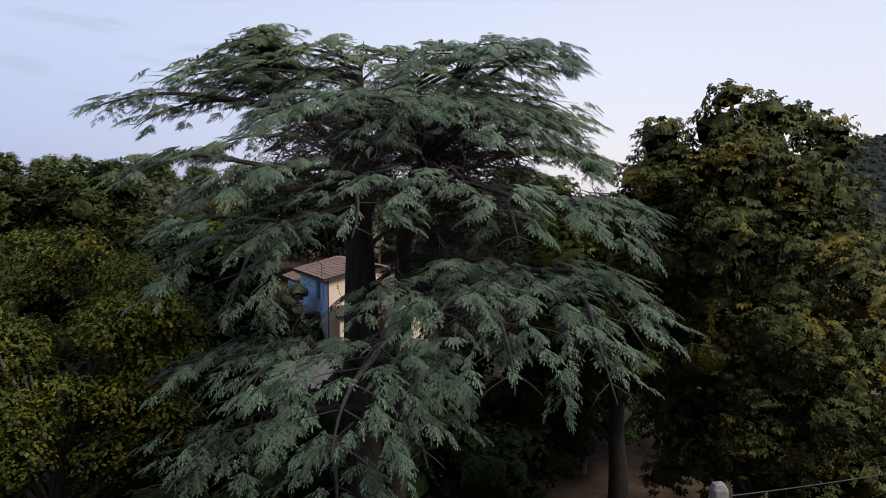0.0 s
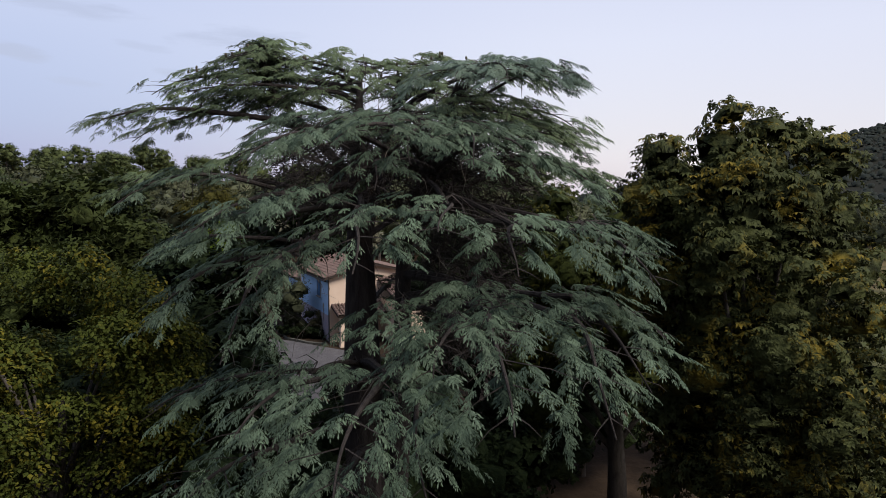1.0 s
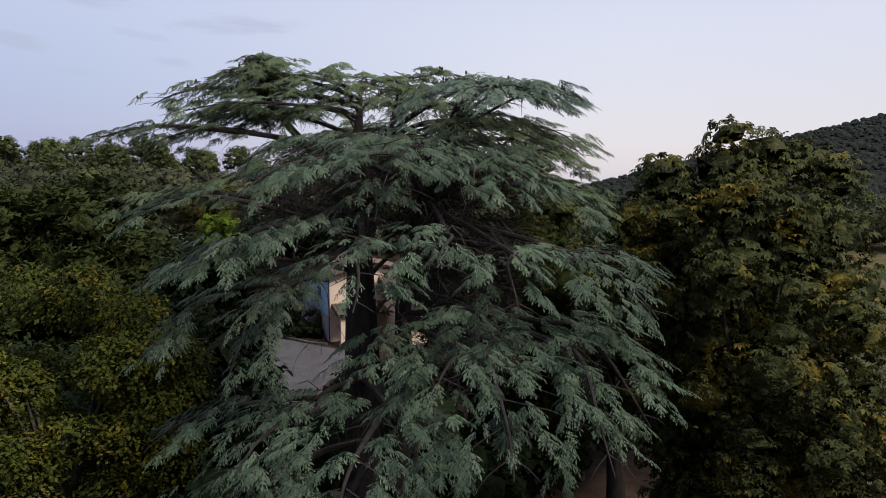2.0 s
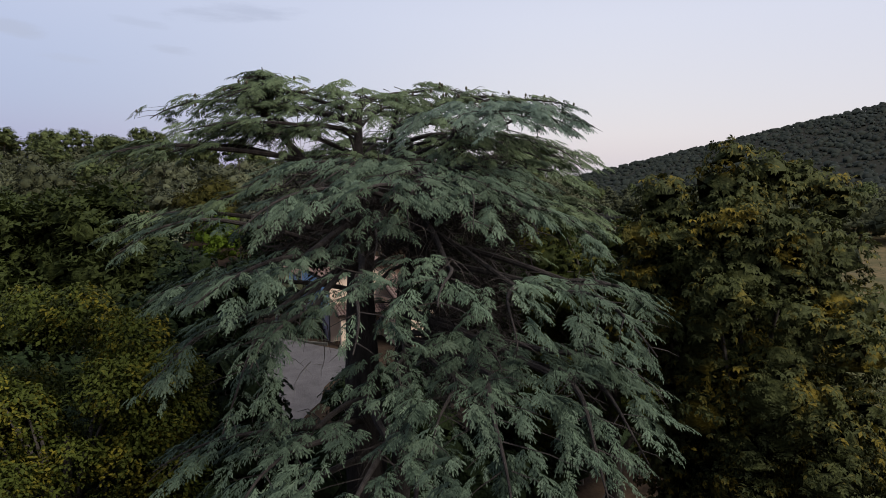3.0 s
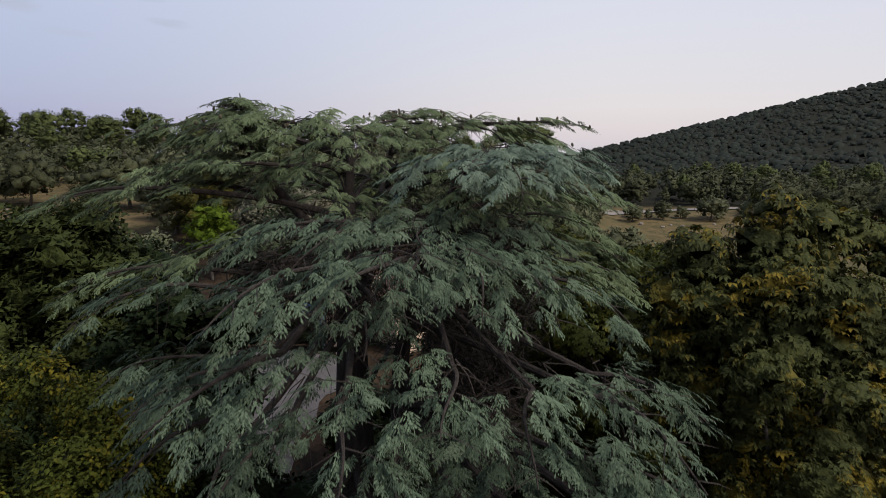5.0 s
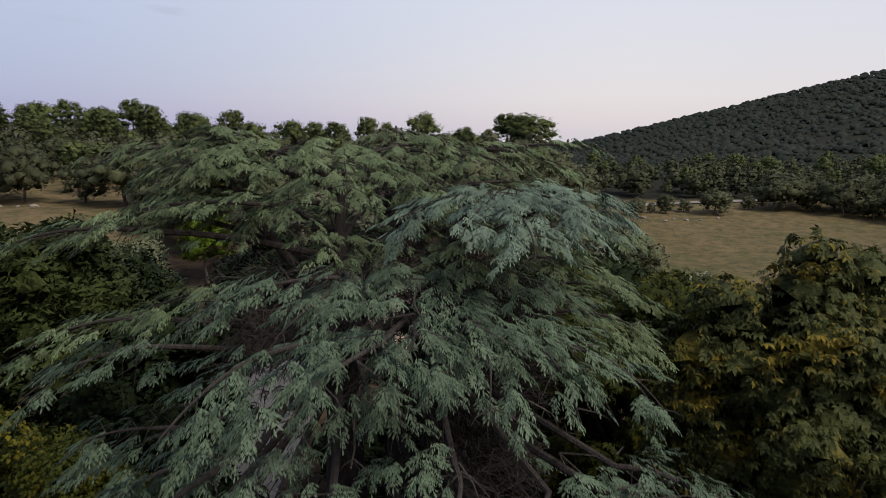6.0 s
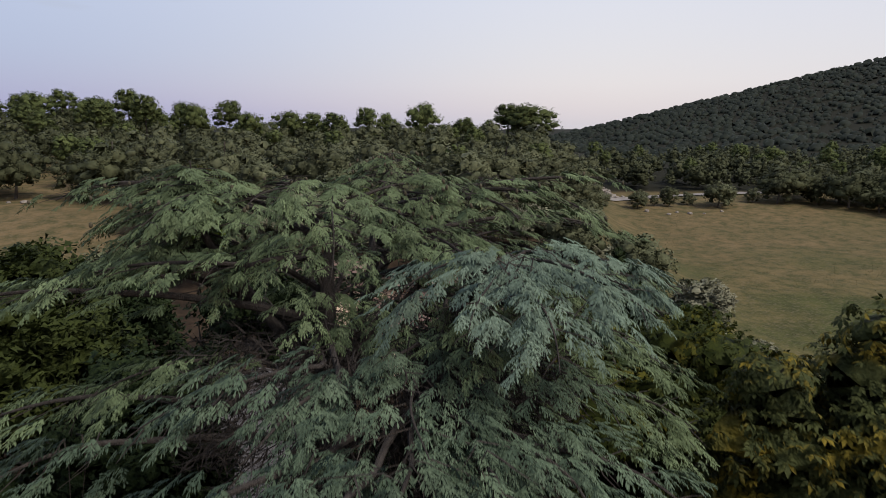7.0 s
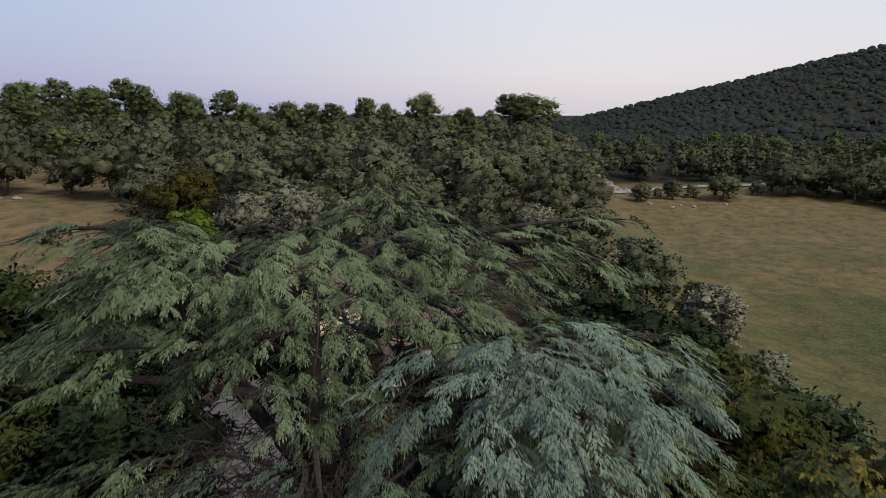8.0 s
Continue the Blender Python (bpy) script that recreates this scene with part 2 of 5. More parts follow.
def unit(v):
    v = np.asarray(v, float)
    return v / (np.linalg.norm(v, axis=-1, keepdims=True) + 1e-9)


def scatter(soup, tv, tt, where, xdir, zdir, size, facing=None):
    """Copies of a template into a soup: x of the template along xdir, z roughly along zdir."""
    where, x = np.asarray(where, float), unit(xdir)
    y = unit(np.cross(unit(zdir), x))
    z = np.cross(x, y)
    s = np.asarray(size, float)
    s = s[:, None] if s.ndim == 1 else s
    tv = np.asarray(tv, float)
    v = where[:, None] + ((tv[None, :, 0:1] * x[:, None] + tv[None, :, 1:2] * y[:, None] + tv[None, :, 2:3] * z[:, None]) * s[:, None])
    n, k = len(where), len(tv)
    t = np.asarray(tt)[None] + (np.arange(n) * k)[:, None, None]
    soup.add(v.reshape(-1, 3), t.reshape(-1, 3), None if facing is None else np.repeat(unit(facing), k, axis=0))


# ---- the ground: one sheet ----


def smooth01(a, b, v):
    u = np.clip((np.asarray(v, float) - a) / (b - a), 0, 1)
    return u * u * (3 - 2 * u)


def ground_z(x, y):
    """Height of the ground: flat valley field, wooded slope behind the house, far hill."""
    x, y = np.asarray(x, float), np.asarray(y, float)
    edge = 24 + 0.085 * y
    wood = 1 - smooth01(edge - 20, edge + 6, x)
    rise = 3.2 * smooth01(26, 52, y) + 5.2 * smooth01(50, 95, y) + 3.3 * smooth01(95, 185, y)
    rise = rise * (1 - 0.9 * smooth01(228, 330, y))
    rise = rise + 8.0 * smooth01(-50, -160, x) * smooth01(60, 220, y)
    field = -1.5 * smooth01(25, 70, y) + 3.2 * smooth01(120, 175, y) + 2.0 * smooth01(170, 230, y)
    z = wood * rise + (1 - wood) * field
    ridge = np.clip(-13.6 + (x - 60) * 0.24, 0, 190)
    far = smooth01(215, 720, y) ** 0.85 * (1 - smooth01(735, 1000, y))
    z = z + far * ridge * smooth01(50, 140, x)
    return z + 0.10 * np.sin(x * 0.31 + 1) * np.sin(y * 0.27) + 0.05 * np.sin(x * 0.9) * np.sin(y * 0.8 + 2)


def spaced(lo, hi, fine_lo, fine_hi, step, grow=1.16):
    a = list(np.arange(fine_lo, fine_hi + step / 2, step))
    s, v = step, fine_hi
    while v < hi:
        s *= grow
        v += s
        a.append(v)
    s, v = step, fine_lo
    while v > lo:
        s *= grow
        v -= s
        a.insert(0, v)
    return np.array(a)


def ground_material():
    m, add, bsdf, tree = material("field_grass_and_litter", 0.95, 0.1)
    pos = add("ShaderNodeTexCoord").outputs["Object"]
    sep = add("ShaderNodeSeparateXYZ", Vector=pos)
    n1 = add("ShaderNodeTexNoise", Vector=pos, Scale=0.05, Detail=7.0, Roughness=0.62).outputs["Fac"]
    n2 = add("ShaderNodeTexNoise", Vector=pos, Scale=0.42, Detail=8.0, Roughness=0.72).outputs["Fac"]
    n3 = add("ShaderNodeTexNoise", Vector=pos, Scale=3.0, Detail=4.0).outputs["Fac"]
    k1 = add("ShaderNodeMapRange", Value=n1, From_Min=0.41, From_Max=0.58)
    grass = mixc(add, k1.outputs[0], (0.053, 0.060, 0.018), (0.139, 0.101, 0.046))
    k2_early = add("ShaderNodeMapRange", Value=n2, From_Min=0.40, From_Max=0.62)
    dry = add("ShaderNodeMapRange", {"interpolation_type": "SMOOTHSTEP"}, Value=sep.outputs["Y"], From_Min=80.0, From_Max=135.0, To_Max=0.68)
    west_side = add("ShaderNodeMapRange", {"interpolation_type": "SMOOTHSTEP"}, Value=sep.outputs["X"], From_Min=-20.0, From_Max=-32.0, To_Max=0.95)
    parched = add("ShaderNodeMath", {"operation": "MAXIMUM"}, i0=dry.outputs[0], i1=west_side.outputs[0])
    lush = add("ShaderNodeMapRange", {"interpolation_type": "SMOOTHSTEP"}, Value=sep.outputs["Y"], From_Min=120.0, From_Max=55.0, To_Max=0.55)
    grass = mixc(add, lush.outputs[0], grass, mixc(add, k2_early.outputs[0], (0.061, 0.071, 0.021), (0.037, 0.050, 0.014)))
    grass = mixc(add, parched.outputs[0], grass, (0.147, 0.104, 0.052))
    k2 = add("ShaderNodeMapRange", Value=n2, From_Min=0.42, From_Max=0.60)
    grass = mixc(add, k2.outputs[0], grass, mixc(add, 0.75, grass, (0.037, 0.043, 0.015)))
    k3 = add("ShaderNodeMapRange", Value=n3, From_Min=0.5, From_Max=0.75, To_Max=0.6)
    grass = mixc(add, k3.outputs[0], grass, (0.144, 0.117, 0.075))
    litter = mixc(add, k2.outputs[0], (0.022, 0.015, 0.010), (0.052, 0.035, 0.022))
    # leaf litter under the park trees and in the wood
    line = add("ShaderNodeMath", {"operation": "MULTIPLY_ADD"}, i0=sep.outputs["Y"], i1=-0.085, i2=sep.outputs["X"])
    side = add("ShaderNodeMath", {"operation": "MULTIPLY_ADD"}, i0=n2, i1=6.0, i2=line.outputs[0])
    k4 = add("ShaderNodeMapRange", {"interpolation_type": "SMOOTHSTEP"}, Value=side.outputs[0], From_Min=11.0, From_Max=19.0)
    back = add("ShaderNodeMapRange", {"interpolation_type": "SMOOTHSTEP"}, Value=sep.outputs["X"], From_Min=-30.0, From_Max=-38.0)
    k5 = add("ShaderNodeMath", {"operation": "MAXIMUM"}, i0=k4.outputs[0], i1=back.outputs[0])
    # beyond the far road the floor has one darker colour
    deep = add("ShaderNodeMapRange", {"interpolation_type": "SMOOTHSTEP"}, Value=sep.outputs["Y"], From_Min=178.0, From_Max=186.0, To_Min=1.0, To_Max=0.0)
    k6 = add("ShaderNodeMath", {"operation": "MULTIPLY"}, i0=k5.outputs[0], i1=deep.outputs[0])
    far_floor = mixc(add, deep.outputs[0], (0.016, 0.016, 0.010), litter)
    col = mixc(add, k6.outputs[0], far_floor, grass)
    tree.links.new(col, bsdf.inputs["Base Color"])
    hsum = add("ShaderNodeMath", {"operation": "ADD"}, i0=n2, i1=n3)
    b = add("ShaderNodeBump", Height=hsum.outputs[0], Strength=0.7, Distance=0.10)
    tree.links.new(b.outputs[0], bsdf.inputs["Normal"])
    return m


def build_ground():
    xs = spaced(-1500, 2600, -60, 120, 3.0, 1.12)
    ys = spaced(-500, 3000, -10, 200, 3.0, 1.12)
    gx, gy = np.meshgrid(xs, ys)
    v = np.stack([gx, gy, ground_z(gx, gy)], -1).reshape(-1, 3)
    w = len(xs)
    i, j = np.meshgrid(np.arange(len(ys) - 1), np.arange(w - 1), indexing="ij")
    a = (i * w + j).ravel()
    t = np.concatenate([np.stack([a, a + 1, a + w + 1], 1), np.stack([a, a + w + 1, a + w], 1)])
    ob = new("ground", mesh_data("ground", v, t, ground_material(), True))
    tagged(ob, "dry grass field and leaf litter rising to woods", "ground", kind="structure")


build_ground()


def ribbon(name, line, width, mat, label, lift=0.03):
    """A road or path laid over the ground."""
    line = np.asarray(line, float)
    d = np.diff(line, axis=0)
    s = np.r_[0, np.cumsum(np.linalg.norm(d, axis=1))]
    u = np.linspace(0, s[-1], max(8, int(s[-1] / 1.0)))
    px, py = np.interp(u, s, line[:, 0]), np.interp(u, s, line[:, 1])
    for _ in range(6):
        px[1:-1], py[1:-1] = (px[:-2] + px[1:-1] * 2 + px[2:]) / 4, (py[:-2] + py[1:-1] * 2 + py[2:]) / 4
    wv = np.interp(u, s, width) if np.ndim(width) else np.full(len(u), float(width))
    tx, ty = np.gradient(px), np.gradient(py)
    ln = np.hypot(tx, ty)
    nx, ny = -ty / ln, tx / ln
    cross = np.linspace(-0.5, 0.5, 5)
    wob = 1 + 0.08 * np.sin(u * 1.3) + 0.05 * np.sin(u * 3.1 + 1)
    gx = px[:, None] + nx[:, None] * cross[None] * (wv * wob)[:, None]
    gy = py[:, None] + ny[:, None] * cross[None] * (wv * wob)[:, None]
    gz = ground_z(gx, gy) + lift + 0.05 * (1 - np.abs(cross * 2)[None] ** 2)
    v = np.stack([gx, gy, gz], -1).reshape(-1, 3)
    i, j = np.meshgrid(np.arange(len(u) - 1), np.arange(4), indexing="ij")
    a = (i * 5 + j).ravel()
    t = np.concatenate([np.stack([a, a + 1, a + 6], 1), np.stack([a, a + 6, a + 5], 1)])
    ob = new(name, mesh_data(name, v, t, mat, True))
    return tagged(ob, label, name.replace("_", " "), kind="structure")


GRAVEL = rough_material("pale_gravel", (0.060, 0.056, 0.057), (0.106, 0.100, 0.101), 1.2, bump=1.0, c3=(0.142, 0.135, 0.139), fine=24.0, dist=0.06)
DUST = rough_material("pale_dust_road", (0.20, 0.18, 0.165), (0.29, 0.265, 0.245), 0.4, bump=0.3, fine=20.0)
ribbon("gravel_drive", [(-13, 4), (-11, 16), (-10.0, 24), (-10.2, 30), (-11.0, 36), (-11.6, 41), (-10.8, 45), (-9.4, 47.6)], [4, 4, 4, 4.5, 5.5, 8, 9, 8], GRAVEL, "pale gravel drive winding to the house")
ribbon("road", [(26, 158), (38, 163), (52, 171), (75, 178), (100, 183), (150, 190), (230, 196)], 4.0, DUST, "pale dust road along the far field edge", 0.25)


# ---- the great cedar ----


def frond_template(rng, pairs, slim=1.0):
    """A flat spray of cedar foliage, of unit length along x: pairs of short-needled fingers along one twig."""
    v, t = [], []

    def finger(x0, an, ln, teeth):
        c, d, k = np.cos(an), np.sin(an), len(v)
        sag = rng.uniform(0.08, 0.22)
        wide = rng.uniform(0.10, 0.14)
        us = np.linspace(0, 0.88, teeth + 1)

        def put(u, w, h):
            x, y = x0 + ln * (u * c - w * d), ln * (u * d + w * c)
            v.append((x, y, h * ln - sag * u * u * ln - 0.10 * x * x - 0.16 * y * y))
        for u in us:
            put(u, rng.normal(0, 0.02), 0.07)
        for sd in (-1, 1):
            for i in range(teeth):
                m = (us[i] + us[i + 1]) / 2
                put(m + 0.16, sd * wide * (1 - 0.5 * m) * rng.uniform(0.75, 1.25), rng.uniform(-0.06, 0.02))
                j = len(v) - 1
                t.append((k + i, k + i + 1, j) if sd < 0 else (k + i + 1, k + i, j))
        put(1.06, rng.normal(0, 0.03), -0.02)
        t.append((k + teeth, len(v) - 1, k + 2 * teeth))
        t.append((k + teeth, k + 3 * teeth, len(v) - 1))

    for i in range(pairs):
        x = 0.04 + 0.74 * (i + rng.uniform(-0.2, 0.2)) / pairs
        for sd in (-1, 1):
            finger(max(0, x + sd * 0.02), sd * radians(rng.uniform(30, 54) * (1 - 0.25 * x)), slim * (0.56 - 0.30 * x) * rng.uniform(0.6, 1.2), 2)
    finger(0.50, rng.normal(0, 0.08), 0.54, 3)
    finger(0.10, rng.normal(0, 0.10), 0.50, 2)
    return np.array(v, float), np.array(t)


FROND_RNG = np.random.default_rng(7)
FRONDS = [frond_template(FROND_RNG, k) for k in (7, 7, 8, 7)] + [frond_template(FROND_RNG, k, 0.66) for k in (7, 6, 6)]


def bezier(a, b, c, n):
    t = np.linspace(0, 1, n)[:, None]
    return (1 - t) ** 2 * np.asarray(a, float) + 2 * t * (1 - t) * np.asarray(b, float) + t * t * np.asarray(c, float)


def cedar_pad(parent, root, a, b, width, rng, mat=None, droop=1.0, dens=1.0):
    """One limb from the trunk with its flat plate of overlapping fronds from a to the tip b."""
    mat = mat or NEEDLE
    root, a, b = (np.asarray(q, float) for q in (root, a, b))
    wood = Soup()
    b = b - unit(b - a) * 0.12 + np.array([0, 0, 0.14])
    ln = np.linalg.norm(b - a)
    ax = unit(b - a)
    flat = unit(np.array([ax[0], ax[1], 0]))
    across = np.array([-flat[1], flat[0], 0])
    up = np.array([0, 0, 1.0])
    mid = np.array([*(a * 0.4 + b * 0.6)[:2], a[2] + 0.08 * ln])
    n = max(8, int(ln / 0.2))
    spine = bezier(a, mid, b, n)
    spine += across[None] * (0.10 * np.sin(np.linspace(0, 5, n) + rng.uniform(0, 6)))[:, None]
    lead = bezier(root, (root + a) / 2 + np.array([0, 0, 0.25]), a, 6)
    path = np.concatenate([lead[:-1], spine])
    reach = np.linspace(0, 1, len(path))
    thick = min(0.115, 0.02 + 0.0105 * np.linalg.norm(b - root))
    wood.tube(path - np.array([0, 0, 0.2]), thick * (1 - 0.88 * reach ** 0.7), 7)
    tilt, wave = rng.normal(0, 0.08), rng.uniform(0, 6.28, 4)

    def on_plate(s, q):
        """A place on the plate: s along the limb, q across it; the rim is lobed and hangs."""
        s, q = np.atleast_1d(s), np.atleast_1d(q)
        k = s * (n - 1)
        i = np.minimum(k.astype(int), n - 2)
        p = spine[i] + (spine[i + 1] - spine[i]) * (k - i)[:, None]
        lobe = 1 + 0.26 * np.sin(9 * s + wave[0] + 2 * np.sign(q)) + 0.16 * np.sin(17 * s + wave[1] + np.sign(q))
        half = 0.50 * width * np.sin(np.pi * (0.14 + 0.74 * s)) ** 0.7 * lobe
        y = q * half
        p = p + across * y[:, None] + flat * (np.abs(y) * 0.35)[:, None]
        p[:, 2] += tilt * y - droop * (0.07 * y ** 2 + 0.10 * np.abs(q) ** 3 * half)
        return p

    for s in np.linspace(0.06, 0.9, max(3, int(ln / 0.5))):
        for sd in (-1, 1):
            q = on_plate(np.array([s, min(1, s + 0.04), min(1, s + 0.08)]), sd * np.array([0.03, 0.4, 0.7])) - up * 0.24
            wood.tube(q, [0.015, 0.009, 0.003], 3)
    # bare inner twigs between trunk and plate
    for k in range(int(4 + 2 * np.linalg.norm(a - root))):
        o = path[rng.integers(1, 5 + n // 3)]
        e = unit(flat * rng.uniform(-0.1, 0.9) + across * rng.normal(0, 0.9) + up * rng.normal(-0.45, 0.25)) * rng.uniform(0.4, 1.1)
        wood.tube(np.array([o, o + e * 0.5 + rng.normal(0, 0.06, 3), o + e - up * rng.uniform(0, 0.25)]), [0.014, 0.009, 0.004], 3)
    # the fronds stand along pointed side sprays, in pairs that shorten towards the tip, with gaps between the sprays
    sprays = max(4, int(dens * (ln + 0.4) * (width + 0.25) * 2.7))
    per = rng.integers(6, 9, sprays)
    own = np.repeat(np.arange(sprays), per)
    count = len(own)
    rank = np.arange(count) - np.repeat(np.cumsum(per) - per, per)
    u = rank / (per[own] - 1)
    hs, hq = ((np.arange(sprays) + rng.uniform(0, 1, sprays)) / sprays) ** 0.85, rng.uniform(-1, 1, sprays)
    rim = (np.maximum(np.abs(hq), hs) ** 3)[own]
    q = hq[own]
    p = on_plate(hs, hq)
    low = (rng.random(sprays) < 0.10) & (hs < 0.45)
    p[low] = root + (p[low] - root) * 0.7 - up * 0.15
    p[:, 2] += rng.uniform(-0.16, 0.08, sprays)
    main = hq * radians(62) * (1 - 0.3 * hs) + rng.normal(0, 0.30, sprays)
    axis = flat * np.cos(main)[:, None] + across * np.sin(main)[:, None]
    axis[:, 2] = rng.normal(0.0, 0.09, sprays) - droop * (0.06 + 0.20 * np.maximum(np.abs(hq), hs) ** 3)
    # they follow the limb's own fall
    k = np.minimum((hs * (n - 1)).astype(int), n - 2)
    run = unit(spine[k + 1] - spine[k])
    axis[:, 2] += 0.32 * run[:, 2]
    long = rng.uniform(0.42, 0.78, sprays)[own]
    p = p[own] + axis[own] * (u * long)[:, None] - up * (0.16 * droop * (u * long) ** 2)[:, None] + rng.normal(0, 0.025, (count, 3))
    fan = np.where(rank % 2 == 0, 1, -1) * (0.95 - 0.70 * u) * rng.uniform(0.7, 1.2, count) * (u < 0.99)
    turn = main[own] + fan
    d = flat * np.cos(turn)[:, None] + across * np.sin(turn)[:, None]
    d[:, 2] = axis[own, 2] + rng.normal(0, 0.06, count) - 0.10 * np.abs(fan) - 0.14 * droop * u
    size = rng.uniform(0.32, 0.46, count) * (1 - 0.36 * u)
    # the sprays reach out past the twig that carries them, so they start further in
    p -= (flat * 0.35 + run[own] * 0.25) + up * 0.05
    lean = up + rng.normal(0, 0.16, (count, 3)) + across * (q * 0.25)[:, None]
    face = up * 0.80 + d * np.array([0.8, 0.8, 0.3]) + rng.normal(0, 0.30, (sprays, 3))[own] + rng.normal(0, 0.12, (count, 3))
    limb = part_of("branch", wood.mesh("branch", BARK), parent, "dark bare cedar limb")
    green = Soup()
    kind = np.where(rng.random(count) < 0.35 + 0.55 * u, rng.integers(4, 7, count), rng.integers(0, 4, count))
    for k, (tv, tt) in enumerate(FRONDS):
        w = kind == k
        if w.any():
            scatter(green, tv, tt, p[w], d[w], lean[w], size[w], face[w])
    part_of("foliage", green.mesh("foliage", mat), limb, "grey-green drooping cedar needles")
    return p + d * 0.1


# trunk line: (height, x, y); the second stem leans out to carry the bluish plume
STEM = [(0, -1.9, 18.2), (4, -2.1, 18.2), (9, -2.3, 18.2), (13, -2.4, 18.6), (16, -2.5, 19.2), (18.0, -2.5, 20.2)]
STEM_2 = [(5.0, -1.35, 18.0), (8, -1.15, 17.8), (12.6, -1.08, 17.6), (15, -0.4, 17.6), (17.35, 0.5, 18.0)]
STEM_3 = [(12.0, -2.3, 18.6), (15, -2.1, 21.5), (18.0, -1.8, 25.6), (18.7, -1.75, 26.2)]
STEM_4 = [(14.5, -2.6, 19.0), (16.3, -4.4, 19.8), (17.3, -5.3, 20.2), (18.9, -5.5, 20.3)]


def on_stem(stem, z):
    h = [q[0] for q in stem]
    return np.array([np.interp(z, h, [q[1] for q in stem]), np.interp(z, h, [q[2] for q in stem]), z])


